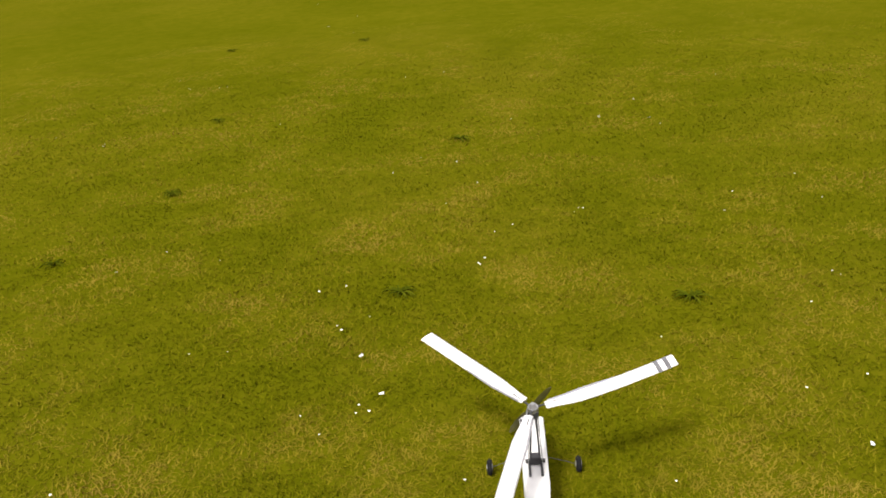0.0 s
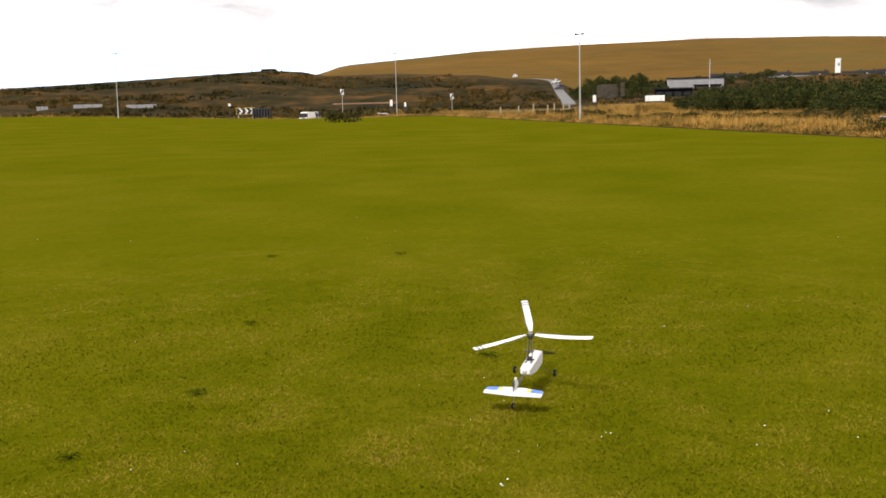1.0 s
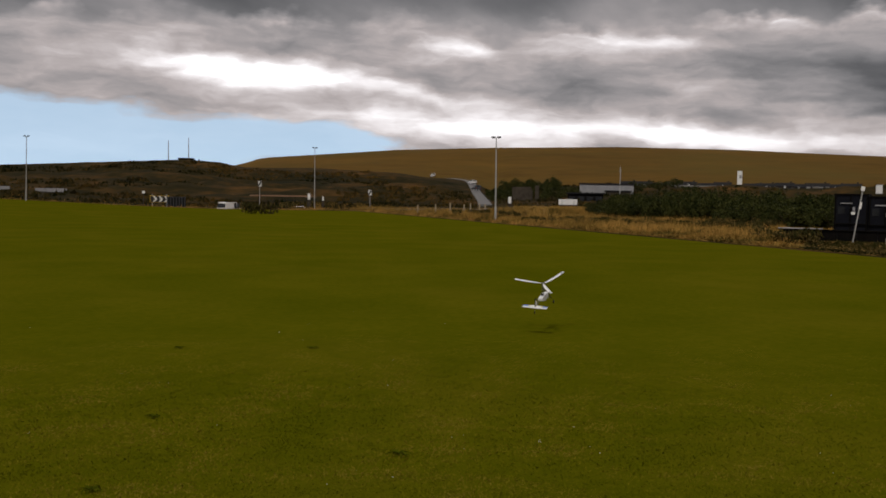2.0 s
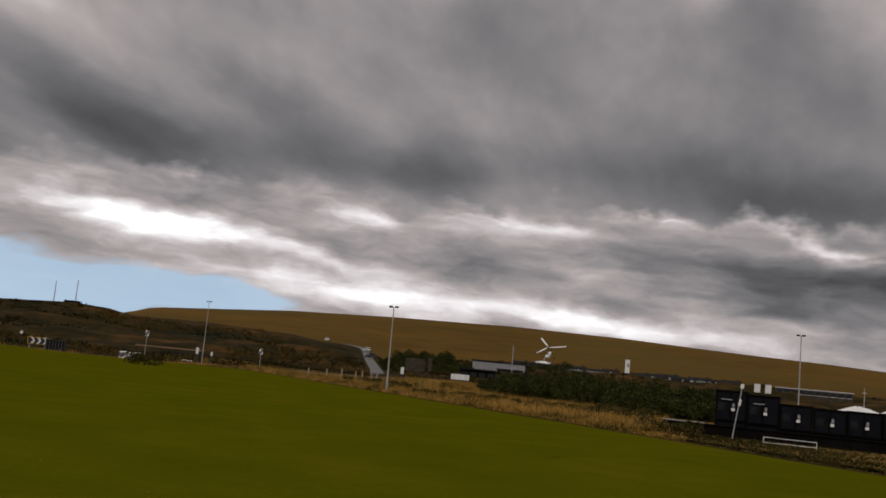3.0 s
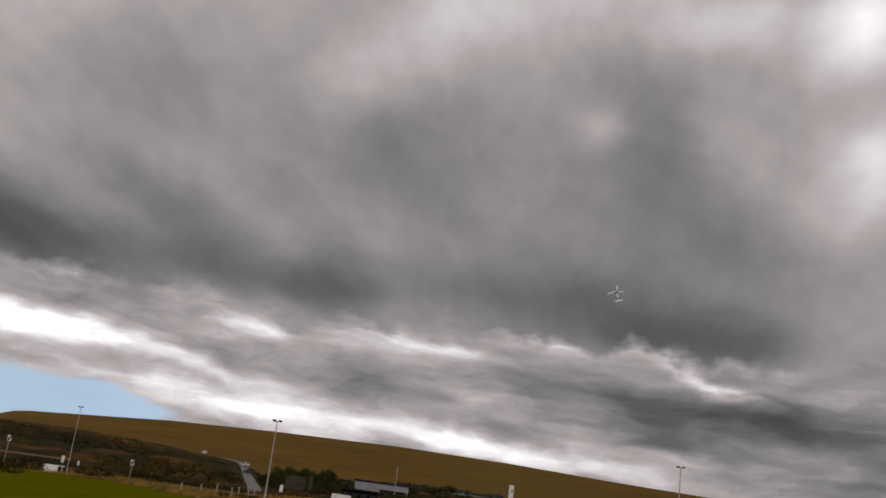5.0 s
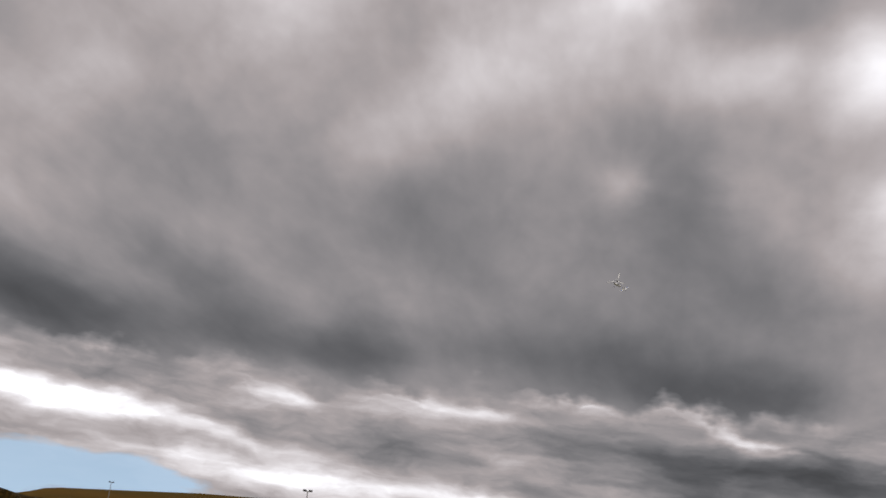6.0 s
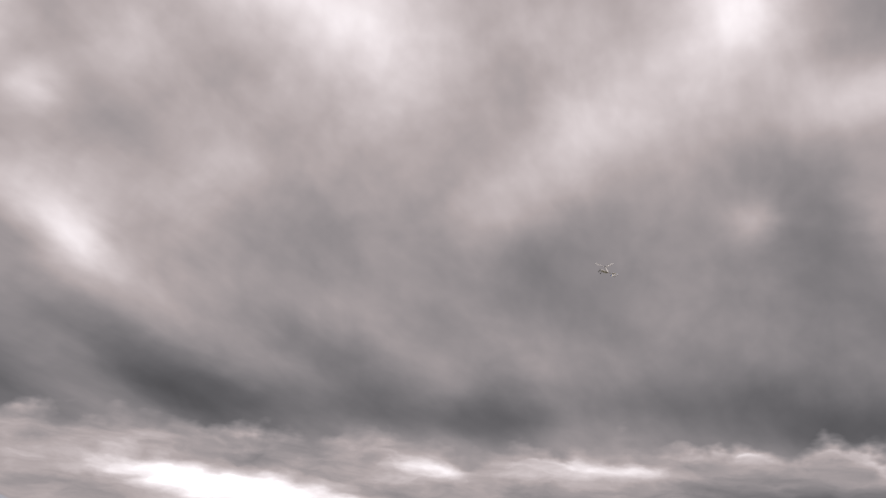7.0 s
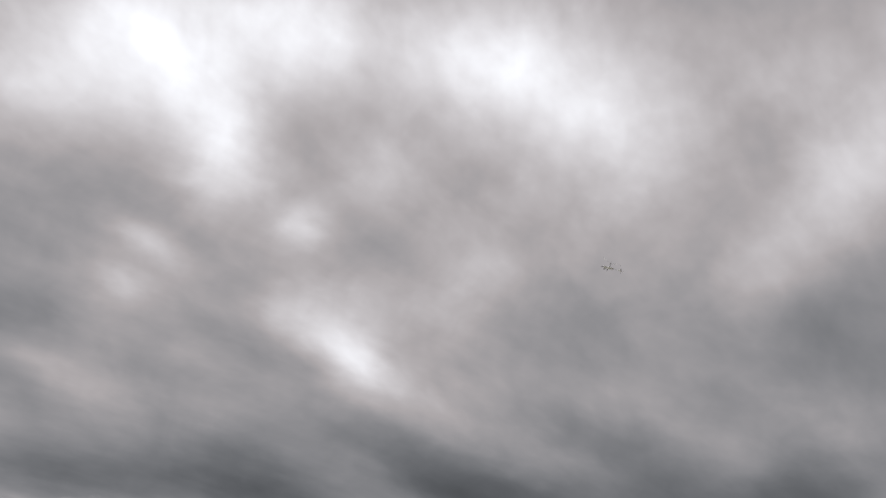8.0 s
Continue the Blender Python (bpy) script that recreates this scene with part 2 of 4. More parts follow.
# ---- materials ----
def surface(name, dark, light, scale=5.0, rough=0.7, metal=0.0, bump=0.0, detail=5.0, fine=0.0, per_piece=0.0, third=None, spec=0.5, patch=None):
    """A surface that varies between two or three colours, coarse and fine, with a little relief."""
    m = bpy.data.materials.new(name)
    m.use_nodes = True
    nt = m.node_tree
    N, L = nt.nodes.new, nt.links.new
    p = nt.nodes["Principled BSDF"]
    p.inputs["Roughness"].default_value, p.inputs["Metallic"].default_value = rough, metal
    p.inputs["Specular IOR Level"].default_value = spec
    co = N("ShaderNodeTexCoord").outputs["Object"]
    n = N("ShaderNodeTexNoise")
    n.inputs["Scale"].default_value, n.inputs["Detail"].default_value = scale, detail
    L(co, n.inputs["Vector"])
    fac = n.outputs["Fac"]
    if fine:
        n2 = N("ShaderNodeTexNoise")
        n2.inputs["Scale"].default_value, n2.inputs["Detail"].default_value = fine, 4.0
        L(co, n2.inputs["Vector"])
        mx = N("ShaderNodeMath")
        mx.operation = "MULTIPLY_ADD"
        L(n2.outputs["Fac"], mx.inputs[0])
        mx.inputs[1].default_value = 0.6
        half = N("ShaderNodeMath")
        half.operation = "MULTIPLY_ADD"
        L(fac, half.inputs[0])
        half.inputs[1].default_value, half.inputs[2].default_value = 0.7, -0.15
        L(half.outputs[0], mx.inputs[2])
        fac = mx.outputs[0]
    if per_piece:
        g = N("ShaderNodeNewGeometry")
        mx = N("ShaderNodeMath")
        mx.operation = "MULTIPLY_ADD"
        L(g.outputs["Random Per Island"], mx.inputs[0])
        mx.inputs[1].default_value = per_piece
        half = N("ShaderNodeMath")
        half.operation = "SUBTRACT"
        L(fac, half.inputs[0])
        half.inputs[1].default_value = per_piece / 2
        L(half.outputs[0], mx.inputs[2])
        fac = mx.outputs[0]
    ramp = N("ShaderNodeValToRGB")
    r = ramp.color_ramp
    r.elements[0].position, r.elements[0].color = 0.3, (*dark, 1)
    r.elements[1].position, r.elements[1].color = 0.7, (*light, 1)
    if third:
        e = r.elements.new(0.5)
        e.color = (*third, 1)
    L(fac, ramp.inputs[0])
    shade = ramp.outputs[0]
    if patch:
        colour, size, start, end = patch
        n3 = N("ShaderNodeTexNoise")
        n3.inputs["Scale"].default_value, n3.inputs["Detail"].default_value, n3.inputs["Roughness"].default_value = size, 7.0, 0.65
        L(co, n3.inputs["Vector"])
        span = N("ShaderNodeMapRange")
        span.inputs["From Min"].default_value, span.inputs["From Max"].default_value = start, end
        span.inputs["To Max"].default_value = 0.8
        L(n3.outputs["Fac"], span.inputs["Value"])
        over = N("ShaderNodeMixRGB")
        over.inputs["Color2"].default_value = (*colour, 1)
        L(span.outputs[0], over.inputs["Fac"])
        L(shade, over.inputs["Color1"])
        shade = over.outputs[0]
    L(shade, p.inputs["Base Color"])
    if bump:
        b = N("ShaderNodeBump")
        b.inputs["Strength"].default_value, b.inputs["Distance"].default_value = bump, 0.02
        L(fac, b.inputs["Height"])
        L(b.outputs[0], p.inputs["Normal"])
    return m


LAWN = surface("mown_grass", (0.062, 0.069, 0.0012), (0.095, 0.090, 0.0035), 0.35, 0.85, bump=0.1, fine=9.0, third=(0.076, 0.078, 0.0020), spec=0.0, patch=((0.104, 0.092, 0.005), 0.16, 0.50, 0.72))
BLADES = surface("grass_blades", (0.060, 0.068, 0.0012), (0.175, 0.145, 0.011), 1.5, 0.8, per_piece=0.30, third=(0.102, 0.102, 0.0026), spec=0.0, patch=((0.20, 0.142, 0.022), 1.5, 0.50, 0.66))
ROUGH = surface("dry_rough_grass", (0.045, 0.040, 0.010), (0.27, 0.155, 0.042), 0.25, 0.95, bump=0.4, fine=6.0, third=(0.16, 0.100, 0.025), spec=0.04)
STALKS = surface("dry_stalks", (0.034, 0.034, 0.008), (0.48, 0.27, 0.070), 0.30, 0.9, per_piece=0.26, third=(0.225, 0.140, 0.032), spec=0.04)
HEATH = surface("heath_slope", (0.008, 0.009, 0.003), (0.095, 0.048, 0.012), 0.028, 1.0, fine=0.22, third=(0.026, 0.019, 0.005), spec=0.04)
MOOR = surface("moor_hillside", (0.078, 0.044, 0.007), (0.130, 0.071, 0.0115), 0.006, 1.0, fine=0.035, spec=0.04, patch=((0.088, 0.062, 0.012), 0.004, 0.48, 0.66))
FOAM = surface("white_foam", (0.74, 0.74, 0.73), (0.82, 0.82, 0.81), 30, 0.55)
GREY_FOAM = surface("grey_band", (0.09, 0.09, 0.10), (0.14, 0.14, 0.15), 40, 0.5)
SPAR = surface("grey_edge_tape", (0.20, 0.20, 0.22), (0.32, 0.32, 0.34), 40, 0.5)
BLUE = surface("blue_film", (0.06, 0.16, 0.52), (0.09, 0.21, 0.60), 20, 0.35)
YELLOW = surface("yellow_film", (0.62, 0.52, 0.05), (0.70, 0.60, 0.08), 20, 0.35)
BLACK = surface("black_plastic", (0.012, 0.012, 0.013), (0.03, 0.03, 0.032), 30, 0.45)
RUBBER = surface("black_rubber", (0.008, 0.008, 0.008), (0.015, 0.015, 0.015), 60, 0.9, spec=0.15)
STEEL = surface("dull_steel", (0.30, 0.30, 0.31), (0.42, 0.42, 0.43), 40, 0.4, 0.9)
CARBON = surface("carbon_tube", (0.03, 0.03, 0.03), (0.06, 0.06, 0.06), 60, 0.35)
OLIVE = surface("olive_propeller", (0.05, 0.05, 0.012), (0.07, 0.065, 0.018), 40, 0.4)
GALV = surface("galvanised_pole", (0.34, 0.35, 0.35), (0.48, 0.48, 0.47), 3, 0.5, 0.3)
WHITE = surface("white_paint", (0.70, 0.70, 0.68), (0.82, 0.82, 0.80), 2, 0.45)
GLASS = surface("dark_glass", (0.01, 0.012, 0.014), (0.02, 0.022, 0.026), 3, 0.08)
ASPHALT = surface("asphalt", (0.10, 0.10, 0.10), (0.17, 0.165, 0.16), 0.5, 0.9, fine=8)
LEAF = surface("shrub_leaves", (0.010, 0.014, 0.003), (0.064, 0.066, 0.017), 0.5, 0.7, per_piece=0.35, third=(0.030, 0.036, 0.008), spec=0.04)
BARK = surface("bark", (0.03, 0.022, 0.014), (0.07, 0.05, 0.03), 8, 0.95, spec=0.04)
STONE = surface("dark_stone", (0.035, 0.030, 0.024), (0.085, 0.070, 0.052), 1.5, 0.95, bump=0.4, fine=9, spec=0.04)
NAVY = surface("dark_navy_steel", (0.003, 0.0035, 0.006), (0.008, 0.009, 0.013), 1.2, 0.6, fine=14, spec=0.08)
BLACKWALL = surface("black_timber_wall", (0.003, 0.003, 0.003), (0.008, 0.007, 0.006), 1.5, 0.8, fine=12, spec=0.04)
GREYWALL = surface("grey_render", (0.22, 0.22, 0.23), (0.34, 0.34, 0.35), 0.4, 0.85, fine=5)
SLATE = surface("dark_slate_roof", (0.009, 0.009, 0.010), (0.022, 0.022, 0.023), 0.5, 0.85, fine=4, spec=0.15)
SIGN_YELLOW = surface("sign_yellow", (0.62, 0.40, 0.02), (0.70, 0.47, 0.03), 2, 0.5)
SIGN_BLUE = surface("sign_blue", (0.03, 0.07, 0.22), (0.045, 0.09, 0.27), 2, 0.5)
DAISY = surface("daisy_petals", (0.70, 0.70, 0.62), (0.82, 0.82, 0.76), 30, 0.7, spec=0.04)
CANVAS = surface("white_canvas", (0.68, 0.68, 0.68), (0.80, 0.80, 0.80), 1, 0.7)
PALEWALL = surface("pale_concrete_wall", (0.16, 0.155, 0.14), (0.26, 0.25, 0.225), 0.3, 0.9, fine=2.5, spec=0.1)
RUSTY = surface("rusty_rail", (0.17, 0.10, 0.06), (0.30, 0.19, 0.12), 1.5, 0.85, fine=8, spec=0.1)
PALEWOOD = surface("weathered_post", (0.22, 0.18, 0.12), (0.40, 0.33, 0.23), 4, 0.9, spec=0.1)
CARGREY = surface("grey_car_paint", (0.04, 0.045, 0.05), (0.06, 0.065, 0.07), 3, 0.3, 0.3)


# ---- shapes ----
def part(name, bm, material, parent=None, label=""):
    """Links a bmesh as one mesh object, under a thing or a part if one is given."""
    me = bpy.data.meshes.new(name)
    bm.to_mesh(me)
    bm.free()
    me.materials.append(material)
    ob = new(name, me)
    if parent is not None:
        ob.parent = parent
    return tagged(ob, label)


def empty(name, m, label, category, group=""):
    ob = new(name)
    ob.matrix_basis = m
    return tagged(ob, label, category, group)


def box(bm, size, at, bevel=0.0, rot=None):
    made = bmesh.ops.create_cube(bm, size=1.0)["verts"]
    m = Matrix.Translation(at)
    if rot is not None:
        m = m @ rot
    bmesh.ops.transform(bm, matrix=m @ Matrix.Diagonal((*size, 1)), verts=made)
    if bevel:
        edges = {e for v in made for e in v.link_edges}
        bmesh.ops.bevel(bm, geom=list(edges), offset=bevel, segments=2, affect="EDGES", profile=0.5)
    return bm


def boxes(*items):
    bm = bmesh.new()
    for it in items:
        box(bm, *it)
    return bm


def rod(bm, a, b, r0, r1=None, sides=10):
    a, b = Vector(a), Vector(b)
    d = b - a
    m = Matrix.Translation((a + b) / 2) @ d.to_track_quat("Z", "Y").to_matrix().to_4x4()
    bmesh.ops.create_cone(bm, cap_ends=True, segments=sides, radius1=r0, radius2=r0 if r1 is None else r1, depth=d.length, matrix=m)
    return bm


def rods(*items):
    bm = bmesh.new()
    for it in items:
        rod(bm, *it)
    return bm


def loft(sections):
    """A closed skin over rings of equal count."""
    bm = bmesh.new()
    rings = [[bm.verts.new(p) for p in ring] for ring in sections]
    n = len(rings[0])
    for a, b in zip(rings, rings[1:]):
        for i in range(n):
            bm.faces.new((a[i], a[(i + 1) % n], b[(i + 1) % n], b[i]))
    bm.faces.new(rings[0][::-1])
    bm.faces.new(rings[-1])
    bmesh.ops.recalc_face_normals(bm, faces=bm.faces)
    return bm


def smooth(ob):
    for p in ob.data.polygons:
        p.use_smooth = True
    return ob


def triangles(name, verts, material, label, category):
    """Many loose triangles as one object of stuff."""
    me = bpy.data.meshes.new(name)
    n = len(verts) // 3
    me.vertices.add(n * 3)
    me.vertices.foreach_set("co", np.asarray(verts, dtype=np.float32).ravel())
    me.loops.add(n * 3)
    me.loops.foreach_set("vertex_index", np.arange(n * 3, dtype=np.int32))
    me.polygons.add(n)
    me.polygons.foreach_set("loop_start", np.arange(0, n * 3, 3, dtype=np.int32))
    me.update(calc_edges=True)
    me.materials.append(material)
    return tagged(new(name, me), label, category, kind="stuff")


# ---- the lie of the land ----
def curve(v, table):
    return float(np.interp(v, [a for a, _ in table], [b for _, b in table]))


NEAR_RIDGE = [(-180, 0.3), (-70, 0.5), (-45, 0.9), (-25, 1.21), (-19, 1.53), (-15, 1.76), (-10.4, 2.02), (-8.2, 1.92), (-7, 1.66),
              (-2.6, 1.71), (2.5, 1.52), (4.2, 1.27), (5.8, 1.24), (7.2, 1.0), (8.2, 0.55), (10, 0.1), (14, 0.0), (180, 0.2)]
FAR_RIDGE = [(-180, 0.5), (-40, 0.8), (-12, 1.0), (-7, 1.80), (-6.3, 2.12), (-5.4, 2.27), (2.3, 2.89), (8.3, 3.12), (16, 3.23), (22.7, 3.08),
             (29.1, 2.76), (34.1, 2.55), (45, 1.9), (60, 1.2), (180, 0.5)]


def step(a, b, v):
    u = min(1.0, max(0.0, (v - a) / (b - a)))
    return u * u * (3 - 2 * u)


def edge(az):
    """How far the mown field reaches that way."""
    a = radians(az)
    s, c = math.sin(a), math.cos(a)
    reach = [150.0]
    for den, num in ((s + 0.193 * c, 23.1), (c + 0.04 * s, 121.0), (-c, 30.0), (-s, 75.0)):
        if den > 1e-3:
            reach.append(num / den)
    return min(reach)


def height(az, r):
    de = edge(az)
    z = 1.05 * step(55, 140, r) * step(-7, -25, az) if -90 < az < 0 else 0.0
    z -= 0.17 * step(3.2, 6.5, r) * step(30, 12, r)
    if r > de:
        z += (0.12 * step(0, 0.4, r - de) if az > -4 else 0) - 1.45 * step(2, 10, r - de) * (1 - 0.6 * step(32, 46, r - de)) * step(6, -2, az)
    ridge = 1.7 + 450 * math.tan(radians(curve(az, NEAR_RIDGE)))
    rise = step(145, 450, r)
    z += (ridge - z) * rise * (1 - 0.25 * step(450, 600, r))
    plain = 1.7 + 500 * math.tan(radians(0.75))
    z = max(z, plain * step(60, 430, r) * step(7, 10, az)) if az > 0 and r > de else z
    top = 1.7 + 1500 * math.tan(radians(curve(az, FAR_RIDGE)))
    z += (top - z) * step(560, 1530, r) ** 0.85
    return z


ROAD = [(180, 7.85), (210, 7.75), (245, 7.5), (275, 7.28), (330, 7.05), (390, 6.8), (425, 6.5), (445, 6.0), (452, 5.5)]


def bumpy(az, r):
    z = height(az, r)
    calm = step(0.5, 1.6, abs(az - curve(r, ROAD)))
    x, y = r * math.sin(radians(az)), r * math.cos(radians(az))
    if 150 < r < 560:
        z += 2.2 * calm * step(160, 240, r) * noise.fractal((x * 0.035, y * 0.035, 0), 0.7, 2.0, 5) * step(410, 310, r)
    return z


def spot(az, r, dz=0.0, turn=None):
    """A pose on the ground that way and that far; turn: degrees, else it faces the pilot."""
    a = radians(az)
    return pose(r * math.sin(a), r * math.cos(a), bumpy(az, r) + dz, 0, 0, -az if turn is None else turn)


def ground():
    azs = list(np.arange(-180, -42, 6.0)) + list(np.arange(-42, 52, 0.75)) + list(np.arange(54, 180, 6.0))
    rings = []
    for az in azs:
        de = edge(az)
        # thin ring in dark heath colour: painted shadow and bare soil at the cut edge
        rs = [(0.4 + 0.34 * k, 0) for k in range(41)] + [(14 + (de - 14) * (k / 24) ** 1.5, 0) for k in range(1, 25)] + [(de + 0.16, 2)] + [(de + d, 1) for d in (1, 3, 6, 10, 15, 22, 30)]
        r0 = de + 30
        far = list(np.linspace(r0, 200, 8)[1:]) + list(np.arange(206, 456, 6.0)) + list(np.geomspace(470, 2600, 26))
        rs += [(float(r), 2 if r < 560 else 3) for r in far]
        rings.append([(az, r, k) for r, k in rs])
    bm = bmesh.new()
    centre = bm.verts.new((0, 0, 0))
    grid = [[bm.verts.new((r * math.sin(radians(az)), r * math.cos(radians(az)), bumpy(az, r))) for az, r, _ in ring] for ring in rings]
    n = len(grid)
    for i in range(n):
        a, b = grid[i], grid[(i + 1) % n]
        bm.faces.new((centre, b[0], a[0])).material_index = 0
        for k in range(len(a) - 1):
            f = bm.faces.new((a[k], b[k], b[k + 1], a[k + 1]))
            f.material_index = rings[i][k + 1][2]
            if f.material_index == 2 and k > 70 and rings[i][k + 1][0] > 9:
                f.material_index = 1 if rings[i][k + 1][1] < 150 else 2
            f.smooth = True
    bmesh.ops.recalc_face_normals(bm, faces=bm.faces)
    ob = part("ground", bm, LAWN)
    for m in (ROUGH, HEATH, MOOR):
        ob.data.materials.append(m)
    if ob.data.polygons[0].normal.z < 0:
        ob.data.flip_normals()
    return tagged(ob, "mown playing field running out to rough grass, heath and a moorland hill", "ground", kind="structure")


ground()


# ---- the model autogyro ----
def rotor_blade(angle, banded, parent):
    """One foam blade, drooped at the root and bowed up to its tip; bands near the tip on two of them."""
    turn = Matrix.Rotation(radians(angle), 4, "Z")
    lift = lambda r: 0.006 + 0.16 * max(0.0, (r - 0.05)) ** 1.5
    chord = lambda r: 0.028 + 0.018 * step(0.05, 0.14, r)

    def span(stations):
        rings = []
        for r in stations:
            c, z = chord(r), lift(r)
            sweep = -0.004 + 0.10 * (r - 0.05) ** 2
            rings.append([turn @ Vector((r, sweep + c * u, z + v)) for u, v in ((0.5, 0.001), (0.3, 0.0035), (0.0, 0.004), (-0.35, 0.002), (-0.5, 0.0), (-0.3, -0.0015), (0.2, -0.002))])
        return loft(rings)

    blade = smooth(part("blade", span([0.035, 0.06, 0.10, 0.14, 0.18, 0.22, 0.26, 0.30, 0.34, 0.37, 0.395, 0.415, 0.42]), FOAM, parent))
    if banded:
        for r0 in (0.360, 0.387):
            bm = span([r0, r0 + 0.013])
            for v in bm.verts:
                v.co.z += 0.0006
            part("band", bm, GREY_FOAM, blade, "dark grey band round the tip")
    spar = bmesh.new()
    stops = [0.045, 0.09, 0.14, 0.19, 0.24]
    for r0, r1 in zip(stops, stops[1:]):
        ends = [turn @ Vector((r, -0.004 + 0.10 * (r - 0.05) ** 2 + chord(r) * 0.46, lift(r) + 0.002)) for r in (r0, r1)]
        rod(spar, ends[0], ends[1], 0.0034, 0.0034 if r1 < 0.22 else 0.0015, 8)
    part("leading_edge", spar, SPAR, blade, "grey tape along the leading edge")
    part("blade_grip", rods((turn @ Vector((0.008, 0, 0.004)), turn @ Vector((0.075, 0, 0.010)), 0.0035, 0.002)), BLACK, parent)
    return blade


def wheel(name, at, r, w, parent):
    bm = bmesh.new()
    m = Matrix.Translation(at) @ Matrix.Rotation(radians(90), 4, "Y")
    bmesh.ops.create_cone(bm, cap_ends=True, segments=20, radius1=r, radius2=r, depth=w, matrix=m)
    bmesh.ops.bevel(bm, geom=bm.edges[:], offset=w * 0.25, segments=2, affect="EDGES")
    ob = part(name, bm, RUBBER, parent)
    hub = rods(((at[0] - w * 0.6, at[1], at[2]), (at[0] + w * 0.6, at[1], at[2]), r * 0.42))
    part("wheel_hub", hub, STEEL, ob)
    return ob


def autogyro():
    a = empty("model_autogyro", pose(0, 0, 0), "white foam radio-controlled model autogyro with a three-blade rotor", "model aircraft")
    # fuselage: a slim foam box, rounded at the tail end
    rings = []
    for y, w, z0, z1 in ((0.09, 0.034, 0.060, 0.139), (0.085, 0.036, 0.056, 0.142), (0.05, 0.036, 0.052, 0.143), (-0.10, 0.036, 0.055, 0.142),
                         (-0.24, 0.035, 0.075, 0.141), (-0.295, 0.032, 0.092, 0.139), (-0.307, 0.027, 0.100, 0.135)):
        k = 0.006
        rings.append([(sx * (w - (k if e else 0)), y, (z1 - (0 if e else k)) if up else (z0 + (0 if e else k)))
                      for sx, up, e in ((1, 0, 0), (1, 1, 0), (1, 1, 1), (-1, 1, 1), (-1, 1, 0), (-1, 0, 0), (-1, 0, 1), (1, 0, 1))])
    part("fuselage", loft(rings), FOAM, a)
    part("hatch", boxes(((0.022, 0.045, 0.004), (-0.024, 0.045, 0.145), 0.001)), BLACK, a, "small black hatch")
    part("motor", rods(((0, 0.085, 0.10), (0, 0.155, 0.10), 0.008, 0.008, 10), ((0, 0.150, 0.10), (0, 0.185, 0.10), 0.015, 0.013, 14)), STEEL, a)
    prop = new("propeller")
    prop.parent = a
    prop.matrix_basis = pose(0, 0.19, 0.10)
    for s in (0, 180):
        t = Matrix.Rotation(radians(s), 4, "Y")
        rr = []
        for r, c in ((0.006, 0.012), (0.03, 0.022), (0.06, 0.024), (0.09, 0.018), (0.105, 0.006)):
            rr.append([t @ Vector((c * u, v + 0.30 * c * u, r)) for u, v in ((0.5, 0), (0, 0.0018), (-0.5, 0), (0, -0.0012))])
        part("propeller_blade", loft(rr), OLIVE, prop)
    part("spinner", rods(((0, -0.004, 0), (0, 0.018, 0), 0.011, 0.003, 14)), STEEL, prop)
    # mast: two legs and a servo tray
    part("servo_tray", boxes(((0.056, 0.012, 0.008), (0, -0.155, 0.152), 0.002), ((0.030, 0.030, 0.022), (0, -0.15, 0.156), 0.003),
                             ((0.007, 0.055, 0.006), (0.017, -0.19, 0.147), 0.001), ((0.007, 0.055, 0.006), (-0.017, -0.19, 0.147), 0.001)), BLACK, a, "black servo tray with two arms")
    for sx in (-1, 1):
        part("mast_leg", rods(((sx * 0.014, -0.15, 0.14), (sx * 0.006, -0.14, 0.300), 0.003)), CARBON, a)
        part("push_rod", rods(((sx * 0.020, -0.17, 0.155), (sx * 0.012, -0.15, 0.290), 0.0014)), STEEL, a)
    part("rotor_head", boxes(((0.030, 0.026, 0.024), (0, -0.14, 0.296), 0.004)), BLACK, a)
    rotor = new("rotor")
    rotor.parent = a
    rotor.matrix_basis = ROTOR
    part("rotor_hub", rods(((0, 0, -0.008), (0, 0, 0.008), 0.015, 0.015, 18), ((0, 0, 0.008), (0, 0, 0.020), 0.012, 0.006, 18)), STEEL, rotor)
    for k in range(3):
        rotor_blade(120 * k, k != 1, rotor)
    # undercarriage
    for sx in (-1, 1):
        part("undercarriage_leg", rods(((sx * 0.020, 0.0, 0.060), (sx * 0.105, 0.0, 0.034), 0.0011), ((sx * 0.105, 0, 0.034), (sx * 0.125, 0, 0.025), 0.0011)), CARBON, a)
        wheel("wheel", (sx * 0.133, 0, 0.025), 0.025, 0.015, a)
    # tail
    for sx in (-1, 1):
        part("tail_boom", rods(((sx * 0.008, -0.30, 0.118), (sx * 0.004, -0.62, 0.088), 0.003)), CARBON, a)
    bm = bmesh.new()
    k = 0.945
    outline = [(0.0, -0.555), (0.06, -0.558), (0.175, -0.585), (0.182, -0.60), (0.182, -0.685), (0.0, -0.70), (-0.182, -0.685), (-0.182, -0.60), (-0.175, -0.585), (-0.06, -0.558)]
    face = bm.faces.new([bm.verts.new((x * k, y, 0.090)) for x, y in outline])
    ex = bmesh.ops.extrude_face_region(bm, geom=[face])["geom"]
    bmesh.ops.translate(bm, vec=(0, 0, 0.006), verts=[g for g in ex if isinstance(g, bmesh.types.BMVert)])
    bmesh.ops.recalc_face_normals(bm, faces=bm.faces)
    tail = part("tailplane", bm, FOAM, a)
